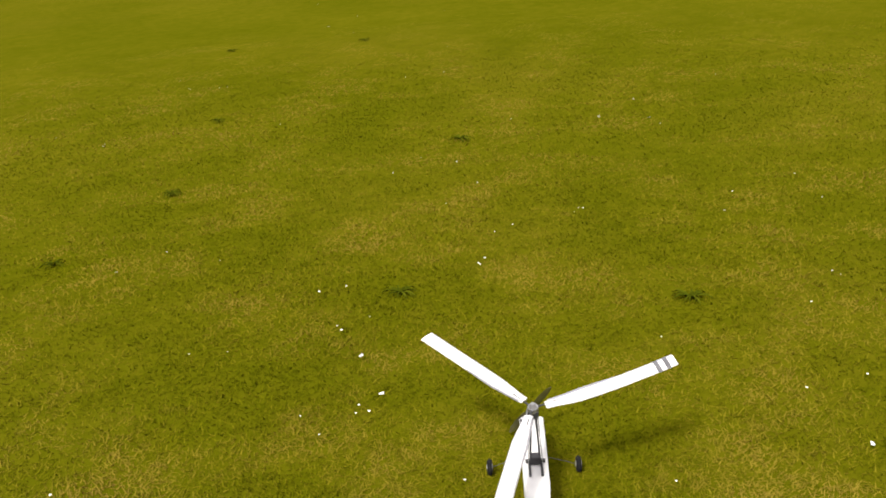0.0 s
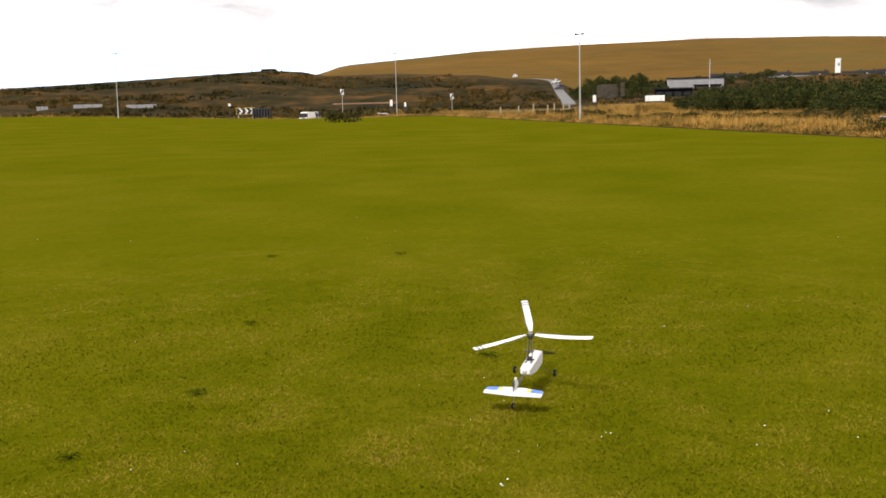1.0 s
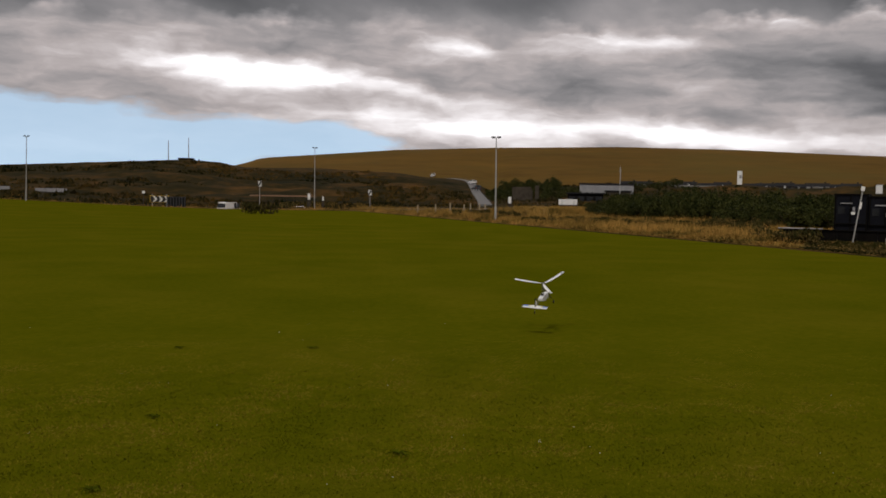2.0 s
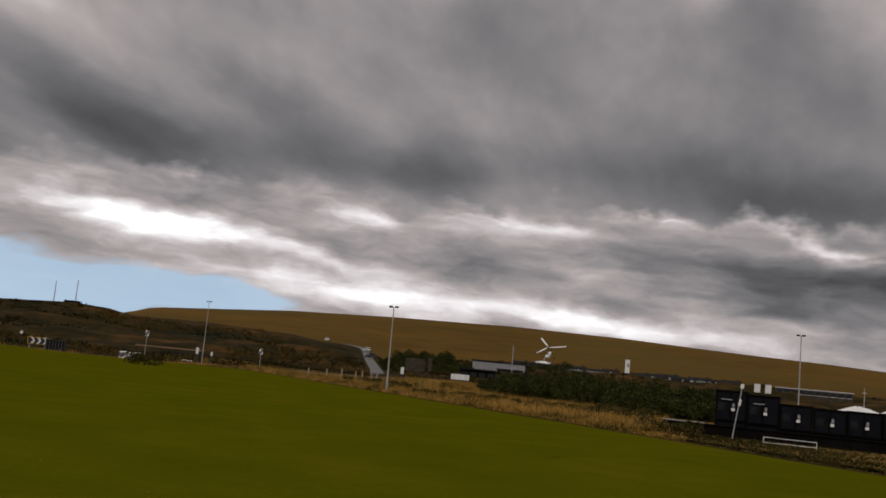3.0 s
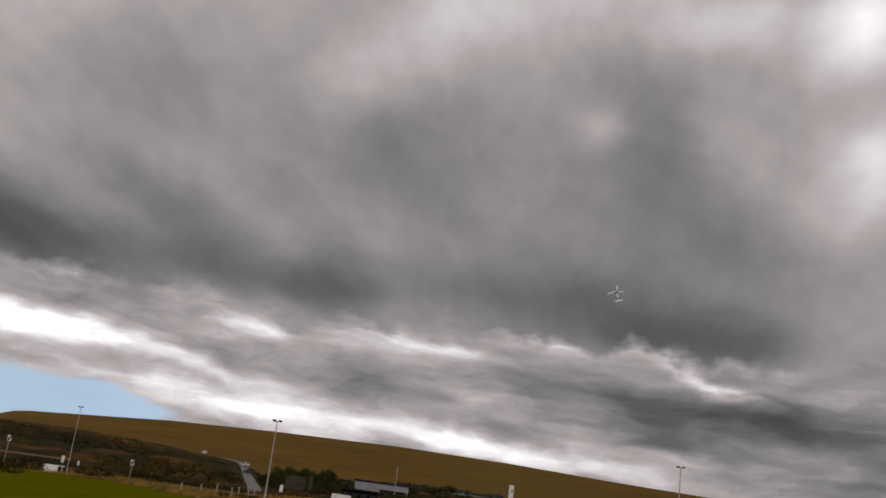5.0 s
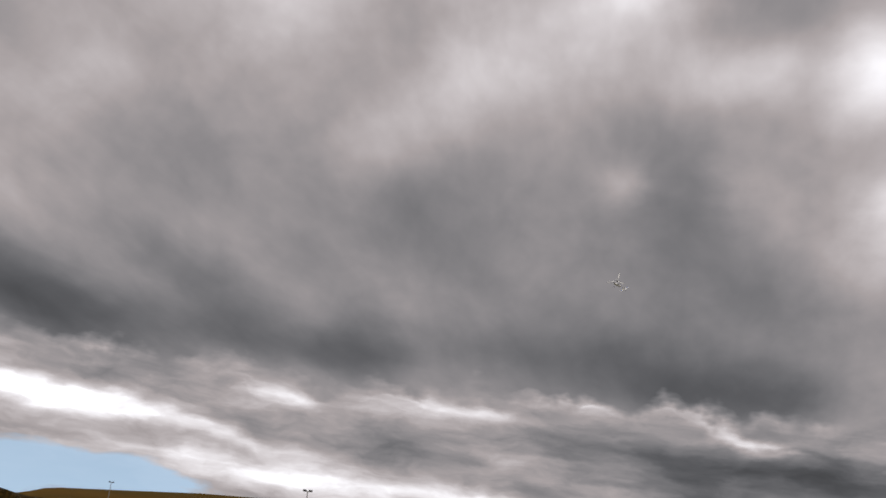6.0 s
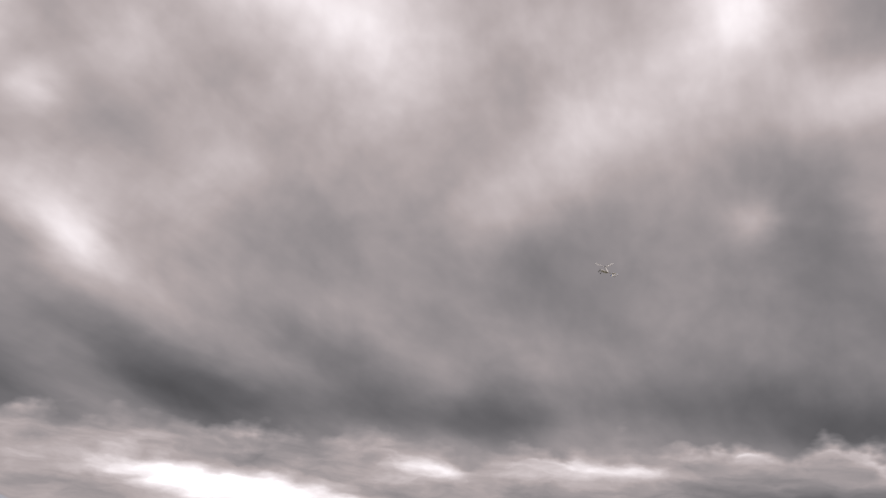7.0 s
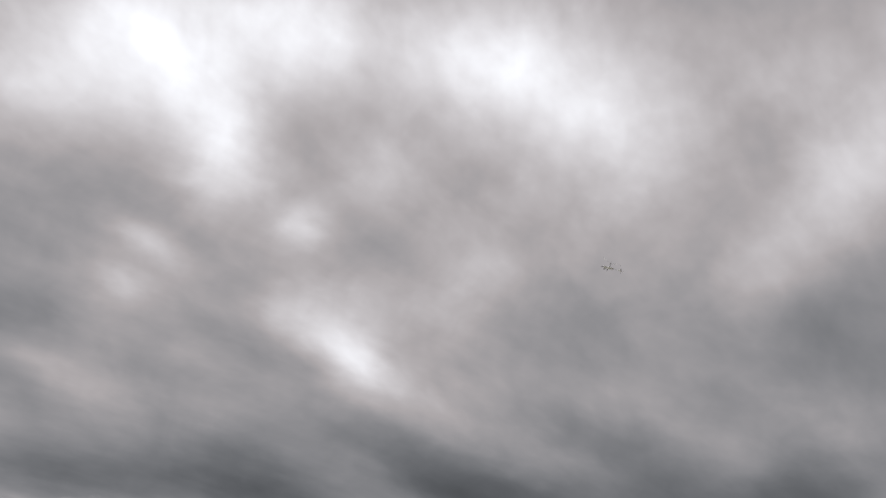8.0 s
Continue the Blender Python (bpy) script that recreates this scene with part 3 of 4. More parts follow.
    for sx in (-1, 1):
        bm = bmesh.new()
        f = bm.faces.new([bm.verts.new((sx * x * k, y, 0.0972)) for x, y in ((0.105, -0.570), (0.174, -0.588), (0.180, -0.60), (0.180, -0.635), (0.105, -0.635))])
        ex = bmesh.ops.extrude_face_region(bm, geom=[f])["geom"]
        bmesh.ops.translate(bm, vec=(0, 0, 0.0008), verts=[g for g in ex if isinstance(g, bmesh.types.BMVert)])
        bmesh.ops.recalc_face_normals(bm, faces=bm.faces)
        part("tip_panel", bm, BLUE, tail, "blue coloured film")
        part("film_patch", boxes(((0.022, 0.05, 0.001), (sx * 0.088, -0.60, 0.0976))), YELLOW, tail, "yellow coloured film")
    bm = bmesh.new()
    f = bm.faces.new([bm.verts.new((0.003, y, z)) for y, z in ((-0.50, 0.093), (-0.60, 0.093), (-0.612, 0.145), (-0.60, 0.166), (-0.575, 0.168), (-0.545, 0.145))])
    ex = bmesh.ops.extrude_face_region(bm, geom=[f])["geom"]
    bmesh.ops.translate(bm, vec=(-0.006, 0, 0), verts=[g for g in ex if isinstance(g, bmesh.types.BMVert)])
    bmesh.ops.recalc_face_normals(bm, faces=bm.faces)
    part("fin", bm, FOAM, a)
    part("rudder", boxes(((0.005, 0.045, 0.060), (0, -0.632, 0.132), 0.002)), CARBON, a, "dark rudder")
    part("tail_wheel_leg", rods(((0, -0.60, 0.090), (0, -0.655, 0.022), 0.002)), STEEL, a)
    wheel("tail_wheel", (0, -0.66, 0.018), 0.018, 0.011, a)
    return a, rotor, prop


ROTOR = pose(0, -0.14, 0.312, 12, -2, 0)
gyro, rotor, prop = autogyro()


# ---- the road up the hill and what stands by it ----
def ribbon(path, width, lift):
    bm = bmesh.new()
    pts = [Vector((r * math.sin(radians(a)), r * math.cos(radians(a)), bumpy(a, r) + lift)) for a, r in path]
    rows = []
    for i, p in enumerate(pts):
        d = (pts[min(i + 1, len(pts) - 1)] - pts[max(i - 1, 0)])
        side = Vector((d.y, -d.x, 0)).normalized() * width / 2
        rows.append((bm.verts.new(p - side), bm.verts.new(p + side)))
    for (a, b), (c, d) in zip(rows, rows[1:]):
        bm.faces.new((a, b, d, c))
    bmesh.ops.recalc_face_normals(bm, faces=bm.faces)
    ex = bmesh.ops.extrude_face_region(bm, geom=bm.faces[:])["geom"]
    bmesh.ops.translate(bm, vec=(0, 0, -0.8), verts=[g for g in ex if isinstance(g, bmesh.types.BMVert)])
    bmesh.ops.recalc_face_normals(bm, faces=bm.faces)
    return bm


def between(points, n):
    ts = np.linspace(0, len(points) - 1, n)
    return [(float(np.interp(t, range(len(points)), [p[0] for p in points])), float(np.interp(t, range(len(points)), [p[1] for p in points]))) for t in ts]


UPHILL = between([(7.85, 180), (7.75, 210), (7.5, 245), (7.28, 275), (7.05, 330), (6.8, 390), (6.5, 425), (6.0, 445), (5.5, 452)], 50)
tagged(part("road_uphill", ribbon(UPHILL, 2.7, 0.45), ASPHALT), "grey asphalt road climbing the heath slope", "road", kind="structure")
tagged(part("road_level", ribbon(between([(-34, 150), (-24, 150), (-14, 148), (-6, 146), (2, 144), (8, 146)], 60), 5.0, 0.12), ASPHALT),
       "grey asphalt road running behind the playing field", "road", kind="structure")


def lamp_post(az, r, tall, lean=0.0, group="floodlight poles round the field"):
    p = empty("lamp_post", spot(az, r) @ pose(0, 0, 0, 0, lean, 0), "tall galvanised steel lamp post with a twin lamp head", "lamp post", group)
    part("base", rods(((0, 0, -0.3), (0, 0, 1.1), 0.08, 0.08, 12)), GALV, p)
    part("pole", rods(((0, 0, 1.1), (0, 0, tall), 0.06, 0.036, 12)), GALV, p)
    arm = part("cross_arm", boxes(((0.62, 0.06, 0.06), (0, 0, tall), 0.01)), GALV, p)
    for s in (-1, 1):
        lamp = boxes(((0.30, 0.28, 0.11), (s * 0.22, -0.04, tall + 0.06), 0.03))
        part("lamp_head", lamp, CARGREY, arm, "dark grey lamp head")
    return p


lamp_post(8.5, 71, 6.3, -0.5)
lamp_post(-2.62, 132, 9.9)
lamp_post(-18.9, 126, 7.9, 0.8)
lamp_post(32.6, 82, 7.5)


def chevron_sign():
    s = empty("chevron_sign", spot(-11.7, 128), "yellow chevron board with black and white arrows on posts", "road sign")
    for x in (-0.9, 0.9):
        part("post", rods(((x, 0.06, -0.4), (x, 0.06, 1.7), 0.045)), GALV, s)
    z0 = 1.08
    part("board", boxes(((2.4, 0.05, 0.9), (0, 0, z0), 0.01)), SIGN_YELLOW, s)
    part("panel", boxes(((2.3, 0.02, 0.80), (0, -0.04, z0), 0.004)), BLACK, s)
    for k in range(3):
        bm = bmesh.new()
        x = -0.85 + 0.72 * k
        pts = [(x, 0.37), (x + 0.26, 0.37), (x + 0.55, 0.0), (x + 0.26, -0.37), (x, -0.37), (x + 0.29, 0.0)]
        f = bm.faces.new([bm.verts.new((px, -0.056, z0 + pz)) for px, pz in pts])
        ex = bmesh.ops.extrude_face_region(bm, geom=[f])["geom"]
        bmesh.ops.translate(bm, vec=(0, -0.008, 0), verts=[g for g in ex if isinstance(g, bmesh.types.BMVert)])
        bmesh.ops.recalc_face_normals(bm, faces=bm.faces)
        part("chevron", bm, WHITE, s)
    c = empty("grey_container", spot(-10.75, 127), "dark grey ribbed steel storage container by the road", "container")
    part("body", boxes(((2.4, 1.6, 1.45), (0, 0.8, 0.62), 0.02)), SLATE, c)
    for k in range(7):
        part("rib", boxes(((0.09, 0.05, 1.35), (-1.08 + 0.36 * k, -0.02, 0.62), 0.01)), CARGREY, c)
    part("roof_edge", boxes(((2.46, 1.66, 0.07), (0, 0.8, 1.37), 0.01)), CARGREY, c)
    g = empty("guide_post", spot(-12.6, 129), "thin dark post with a white top", "road sign")
    part("post", rods(((0, 0, -0.3), (0, 0, 1.9), 0.05)), BLACK, g)
    part("plate", boxes(((0.32, 0.04, 0.34), (0, -0.05, 1.98), 0.01)), WHITE, g)


chevron_sign()


def marker_sign(az, r, z0, z1):
    s = empty("marker_sign", spot(az, r), "white road marker plate with a black diagonal stripe", "road sign", "marker plates along the road")
    g = s.matrix_basis.translation.z
    a, b = z0 - g, z1 - g
    part("post", rods(((0, 0.04, -0.3), (0, 0.04, b), 0.04)), GALV, s)
    h = min(0.85, b - a)
    part("plate", boxes(((0.52, 0.03, h), (0, 0, b - h / 2), 0.01)), WHITE, s)
    part("stripe", boxes(((0.26, 0.012, h * 0.9), (0, -0.024, b - h / 2), 0.0, Matrix.Rotation(radians(30), 4, "Y"))), BLACK, s, "black diagonal stripe")


marker_sign(-5.9, 152, 1.75, 4.15)
marker_sign(0.75, 150, 0.9, 3.0)


def car(az, r, turn, paint, length, tall, name, label, dz=0.0, category="car", van=False):
    """A car or van with body, cabin, glass, wheels, lights; +x is its front."""
    c = empty(name, spot(az, r, dz, turn), label, category)
    k, w = length / 2, 0.86
    lower = [(-k, 0.35), (-k, 0.78), (-k + 0.1, 0.92), (k - 1.0, 0.92), (k - 0.15, 0.80), (k, 0.62), (k, 0.32)]
    front = k - (0.55 if van else 1.25)
    cabin = [(-k + 0.05, 0.90), (-k + 0.16, tall - 0.06), (-k + 0.4, tall), (front - 0.75, tall), (front - 0.55, tall - 0.05), (front, 0.90)]

    def prism(profile, half, taper=0.0):
        top = max(z for _, z in profile)
        bm = bmesh.new()
        rows = [[bm.verts.new((x, s * (half - taper * max(0, (z - 0.9)) / max(0.1, top - 0.9)), z)) for x, z in profile] for s in (-1, 1)]
        n = len(profile)
        bm.faces.new(rows[0])
        bm.faces.new(rows[1][::-1])
        for i in range(n):
            bm.faces.new((rows[0][i], rows[0][(i + 1) % n], rows[1][(i + 1) % n], rows[1][i]))
        bmesh.ops.recalc_face_normals(bm, faces=bm.faces)
        bmesh.ops.bevel(bm, geom=bm.edges[:], offset=0.05, segments=2, affect="EDGES")
        return bm

    part("body", prism(lower, w), paint, c)
    cab = part("cabin", prism(cabin, w - 0.02, 0.14), paint, c)
    for s in (-1, 1):
        span = [(-k + 0.35, front - 0.35)] if not van else [(-k + 1.9, front - 0.3)]
        for x0, x1 in span:
            cut = (x0 + x1) / 2
            for a, b in ((x0, cut - 0.04), (cut + 0.04, x1)):
                part("side_window", boxes(((b - a, 0.02, tall - 1.10), ((a + b) / 2, s * (w - 0.065), 0.5 * (tall + 0.93)), 0.008, Matrix.Rotation(radians(s * 10), 4, "X"))), GLASS, cab)
        for x in (-k + 0.75, k - 0.75):
            wheel("wheel", (x, s * (w - 0.06), 0.31), 0.31, 0.20, c).rotation_euler = (0, 0, 0)
        part("headlight", boxes(((0.06, 0.30, 0.14), (k - 0.01, s * 0.62, 0.68), 0.02)), WHITE, c)
        part("tail_light", boxes(((0.05, 0.16, 0.30), (-k - 0.005, s * 0.72, 0.75), 0.015)), TAIL_RED, c, "red tail light")
    part("windscreen", boxes(((0.03, 1.36, 0.52), (front - 0.20, 0, 0.5 * (tall + 0.86)), 0.01, Matrix.Rotation(radians(-48 if not van else -35), 4, "Y"))), GLASS, cab)
    part("rear_window", boxes(((0.05, 1.40, 0.62) if van else (0.03, 1.28, 0.42), (-k + (0.09 if van else 0.075), 0, 0.5 * (tall + 0.95)), 0.01, Matrix.Rotation(radians(8), 4, "Y"))), GLASS, cab)
    for x in (k - 0.01, -k + 0.01):
        part("bumper", boxes(((0.10, 1.60, 0.20), (x, 0, 0.42), 0.04)), BLACK, c)
    return c


def car_wheel_turn():
    """Wheels are made with their axle along x; turn those of cars so that it lies across the car."""
    for ob in bpy.data.objects:
        top = ob.parent
        if top is not None and top.name.startswith(("white_van", "parked_car", "white_car", "dark_car")) and ob.name.startswith("wheel") and ob.type == "MESH" and not ob.name.startswith("wheel_hub"):
            pts = [v.co.copy() for v in ob.data.vertices]
            mid = sum(pts, Vector()) / len(pts)
            m = Matrix.Translation(mid) @ Matrix.Rotation(radians(90), 4, "Z") @ Matrix.Translation(-mid)
            ob.data.transform(m)
            for kid in ob.children:
                kid.data.transform(m)


TAIL_RED = surface("red_lens", (0.25, 0.01, 0.01), (0.32, 0.015, 0.012), 5, 0.25)
van = car(-7.8, 140, 62, WHITE, 3.9, 1.9, "white_van", "white van driving off along the edge of the field", 0.3, "van", True)
car(-3.5, 146, 95, WHITE, 4.0, 1.45, "white_car", "white car on the road behind the field", 0.12)
car(7.28, 275, 100, CARGREY, 4.2, 1.6, "dark_car", "dark car driving down the hill road", 0.75)
car(7.05, 330, 105, WHITE, 4.0, 1.5, "white_car", "small white car driving down the hill road", 0.75)
car(4.6, 448, 95, WHITE, 4.2, 1.6, "white_car", "white car at the top of the hill road", 0.75)
car(40.7, 43.0, 180, WHITE, 4.3, 1.7, "parked_car", "white estate car parked beside the black sheds", 0.0)
car_wheel_turn()


def guard_rail():
    g = empty("guard_rail", spot(-4.5, 165), "weathered brown roadside guard rail on short posts", "barrier")
    up = 1.7 + 165 * math.tan(radians(0.05)) - g.matrix_basis.translation.z
    part("rail", boxes(((11.4, 0.06, 0.24), (0, 0, up), 0.02)), RUSTY, g)
    for k in range(10):
        part("post", boxes(((0.12, 0.12, up + 0.6), (-5.4 + 1.2 * k, 0.09, up / 2 - 0.25), 0.01)), BARK, g)
    for az, r, el0, el1, w, text in ((-2.95, 160, -0.15, 0.22, 0.45, "white"), (9.35, 128, -0.19, 0.22, 0.44, "white"), (-2.1, 160, -0.2, 0.05, 0.3, "pale")):
        b = empty("utility_box", spot(az, r), text + " roadside utility cabinet on a small plinth", "cabinet", "roadside cabinets")
        g0 = b.matrix_basis.translation.z
        z0, z1 = 1.7 + r * math.tan(radians(el0)) - g0, 1.7 + r * math.tan(radians(el1)) - g0
        part("body", boxes(((w, 0.4, z1 - z0), (0, 0, (z0 + z1) / 2), 0.02)), WHITE, b)
        part("plinth", boxes(((w + 0.1, 0.5, max(z0, 0.05) + 0.3), (0, 0, max(z0, 0.05) / 2 - 0.15), 0.01)), STONE, b)
        part("door", boxes(((w - 0.08, 0.02, z1 - z0 - 0.1), (0, -0.205, (z0 + z1) / 2), 0.004)), WHITE, b)
    for az, wide in ((-22.9, 2.2), (-20.5, 5.6), (-17.6, 6.0)):
        w = empty("barrier_wall", spot(az, 205), "pale concrete barrier at the foot of the slope", "wall", "concrete barriers")
        for k in range(3):
            part("block", boxes(((wide / 3 - 0.06, 0.4, 0.95), (wide * (k - 1) / 3, 0, 0.2), 0.04)), GREYWALL, w)


guard_rail()


# ---- shrubs, hedge, trees ----
def leaf_mass(rng, wide, deep, tall, count, size, base=0.0):
    """Loose leaves in uneven clumps over a few rounded masses."""
    lumps = []
    for _ in range(9):
        lumps.append((rng.uniform(-0.5, 0.5) * wide, rng.uniform(-0.5, 0.5) * deep, base + tall * rng.uniform(0.25, 0.68), rng.uniform(0.22, 0.38)))
    out = np.empty((count * 3, 3), dtype=np.float32)
    for i in range(count):
        cx, cy, cz, rr = lumps[rng.randrange(len(lumps))]
        d = Vector((rng.gauss(0, 1), rng.gauss(0, 1), rng.gauss(0, 1))).normalized()
        k = rng.uniform(0.55, 1.06)
        p = Vector((cx + d.x * rr * wide * 0.75 * k, cy + d.y * rr * deep * 0.75 * k, max(0.03, cz + d.z * rr * tall * k)))
        u = Vector((rng.gauss(0, 1), rng.gauss(0, 1), rng.gauss(0, 0.8))).normalized() * size * rng.uniform(0.6, 1.4)
        v = u.cross(Vector((rng.gauss(0, 1), rng.gauss(0, 1), rng.gauss(0, 1)))).normalized() * size * 0.5
        out[i * 3], out[i * 3 + 1], out[i * 3 + 2] = p - v, p + v, p + u
    return out


def leaves_mesh(name, verts, material):
    me = bpy.data.meshes.new(name)
    n = len(verts) // 3
    me.from_pydata(verts.tolist(), [], np.arange(n * 3).reshape(-1, 3).tolist())
    me.materials.append(material)
    return me


def shrub_kind(seed, wide, deep, tall, count, size):
    rng = random.Random(seed)
    crown = leaves_mesh("crown", leaf_mass(rng, wide, deep, tall, count, size), LEAF)
    bm = bmesh.new()
    for _ in range(6):
        x, y = rng.uniform(-0.3, 0.3) * wide, rng.uniform(-0.3, 0.3) * deep
        rod(bm, (x * 0.3, y * 0.3, -0.2), (x, y, tall * rng.uniform(0.5, 0.75)), 0.05, 0.015, 6)
    stems = bpy.data.meshes.new("stems")
    bm.to_mesh(stems)
    bm.free()
    stems.materials.append(BARK)
    return crown, stems


def shrub(kind, m, size, label, category="shrub", group="", name="shrub"):
    s = empty(name, m @ Matrix.Diagonal((*size, 1)), label, category, group)
    for nm, me in zip(("crown", "stems"), kind):
        ob = new(nm, me)
        ob.parent = s
    return s


KINDS = [shrub_kind(k, 5.0, 4.0, 2.6, 2600, 0.17) for k in (3, 5, 8)]
rng = random.Random(21)
for i in range(64):
    az = 14.9 + 0.27 * i
    r = curve(az, [(15, 104), (20, 94), (26, 78), (33, 66)]) + (rng.uniform(-6, -1) if i % 2 else rng.uniform(2, 9))
    top = curve(az, [(14.9, 0.0), (15.6, 0.3), (17.0, 0.62), (20.0, 0.74), (24.0, 0.72), (28.0, 0.48), (32.5, 0.2)]) - (0.45 if i % 2 else 0.0)
    want = 1.7 + r * math.tan(radians(top)) - bumpy(az, r)
    k = want / 2.35 * rng.uniform(0.80, 1.06)
    shrub(KINDS[i % 3], spot(az, r, 0, rng.uniform(0, 360)), (rng.uniform(0.6, 1.05), rng.uniform(0.6, 0.95), k), "dense dark green shrub in an overgrown hedge", group="overgrown hedge")
for az, r, k in ((9.0, 190, 1.5), (9.9, 200, 1.9), (10.6, 210, 1.7), (11.4, 205, 1.5), (12.0, 215, 1.6), (8.7, 215, 1.6), (17.0, 240, 1.6), (18.2, 250, 1.5),
                 (8.4, 235, 1.7), (9.3, 222, 2.0), (10.2, 228, 2.1), (11.0, 230, 1.9), (11.8, 236, 1.8), (12.5, 226, 1.6), (13.1, 232, 1.4), (9.6, 186, 1.0), (11.1, 184, 0.9), (11.9, 190, 1.1), (12.7, 196, 1.0), (19.2, 262, 1.4), (20.1, 270, 1.2)):
    shrub(KINDS[int(r) % 3], spot(az, r, 0, r * 7), (0.9, 0.9, 0.7 * k), "dark green bushes beside the old stone walls", group="bushes by the ruin")
LOW = shrub_kind(14, 3.0, 1.4, 0.75, 900, 0.12)
WEEDS = surface("weed_stems", (0.022, 0.024, 0.006), (0.15, 0.105, 0.035), 0.8, 0.9, per_piece=0.4, third=(0.058, 0.050, 0.014), spec=0.04)
LOW[0].materials[0] = WEEDS
shrub(LOW, spot(-5.45, 92, -0.02), (1.4, 1.1, 1.75), "low brown-green clump of weeds on the edge of the field", "weeds", name="weed_clump")


rng = random.Random(33)
for i in range(26):
    az = 6.0 + 0.78 * i + rng.uniform(-0.3, 0.3)
    r = edge(az) + 2.5 + 24 * rng.random() ** 1.4
    k = rng.uniform(0.35, 0.75)
    shrub(LOW, spot(az, r, -0.02, rng.uniform(0, 360)), (k, k * 0.9, rng.uniform(0.6, 1.05)), "dark brown-green clump of docks in the dry grass", "weeds", "dock clumps in the rough grass", "weed_clump")


def ruin():
    w = empty("stone_ruin", spot(10.2, 178), "roofless dark stone walls of an old shed", "ruin")
    part("wall", boxes(((3.6, 0.5, 2.6), (-0.4, 0, 1.1), 0.06)), STONE, w)
    part("gable", boxes(((0.6, 3.4, 2.1), (1.4, 1.6, 0.8), 0.06)), STONE, w)
    part("pillar", boxes(((0.75, 0.7, 3.0), (2.5, -0.6, 1.2), 0.05)), STONE, w)


ruin()


# ---- buildings beyond the rough grass ----
WHITEPANEL = surface("pale_wall_panel", (0.20, 0.20, 0.21), (0.30, 0.30, 0.31), 0.6, 0.7, fine=4)
def long_building(az, r, wide, z0, z1, deep, wall, roof, name, label, bays=8, pane=GLASS):
    m = spot(az, r)
    b = empty(name, m, label, "building")
    g = m.translation.z
    h0, h1 = z0 - g, z1 - g
    part("wall", boxes(((wide, deep, h1 + 0.6), (0, deep / 2, h1 / 2 - 0.3), 0.03)), wall, b)
    part("roof", boxes(((wide + 0.5, deep + 0.5, 0.28), (0, deep / 2, h1 + 0.14), 0.05)), roof, b)
    for k in range(bays):
        x = -wide / 2 + wide * (k + 0.5) / bays
        win = part("window", boxes(((wide / bays * 0.72, 0.06, (h1 - h0) * 0.62), (x, -0.03, h0 + (h1 - h0) * 0.48), 0.01)), pane, b)
        part("sill", boxes(((wide / bays * 0.78, 0.14, 0.08), (x, -0.05, h0 + (h1 - h0) * 0.15), 0.01)), WHITE, win)
    return b


long_building(15.2, 232, 13.0, 3.4, 6.0, 7, GREYWALL, SLATE, "grey_hall", "long pale grey hall with a dark flat roof and blank panels", 5, WHITEPANEL)
long_building(13.95, 176, 6.6, 1.0, 3.1, 6, BLACKWALL, SLATE, "dark_shed", "low dark timber shed with a flat roof", 4)
long_building(15.9, 226, 6.0, 1.2, 4.2, 4, STONE, SLATE, "stone_annexe", "dark stone annexe beside the hall", 3)
trailer = empty("box_trailer", spot(12.9, 112), "white box trailer parked in the rough grass", "trailer")
part("box", boxes(((2.2, 1.6, 0.66), (0, 0.8, 1.17), 0.03)), WHITE, trailer)
for sx in (-0.7, 0.7):
    part("panel_seam", boxes(((0.04, 0.02, 0.62), (sx, -0.005, 1.17), 0.0)), GREYWALL, trailer)
part("frame", boxes(((2.2, 1.5, 0.12), (0, 0.8, 0.78), 0.01)), BLACK, trailer)
for sx in (-0.35, 0.35):
    part("wheel", rods(((sx, 0.02, 0.38), (sx, 0.2, 0.38), 0.39, 0.39, 16)), RUBBER, trailer)

t = empty("white_tower", spot(22.9, 430), "plain white concrete tower above low sheds", "tower")
g = t.matrix_basis.translation.z
part("shaft", boxes(((2.1, 2.1, 15.9 - g), (0, 0, (15.9 - g) / 2), 0.12)), WHITE, t)
part("cap", boxes(((2.25, 2.25, 0.4), (0, 0, 15.9 - g + 0.1), 0.05)), WHITE, t)
part("vent", boxes(((0.9, 0.1, 1.4), (0.3, -1.06, 15.9 - g - 2.2), 0.02)), GREYWALL, t)
part("low_annexe", boxes(((20, 5, 1.6), (-1, 4, 8.2 - g), 0.05)), GREYWALL, t)


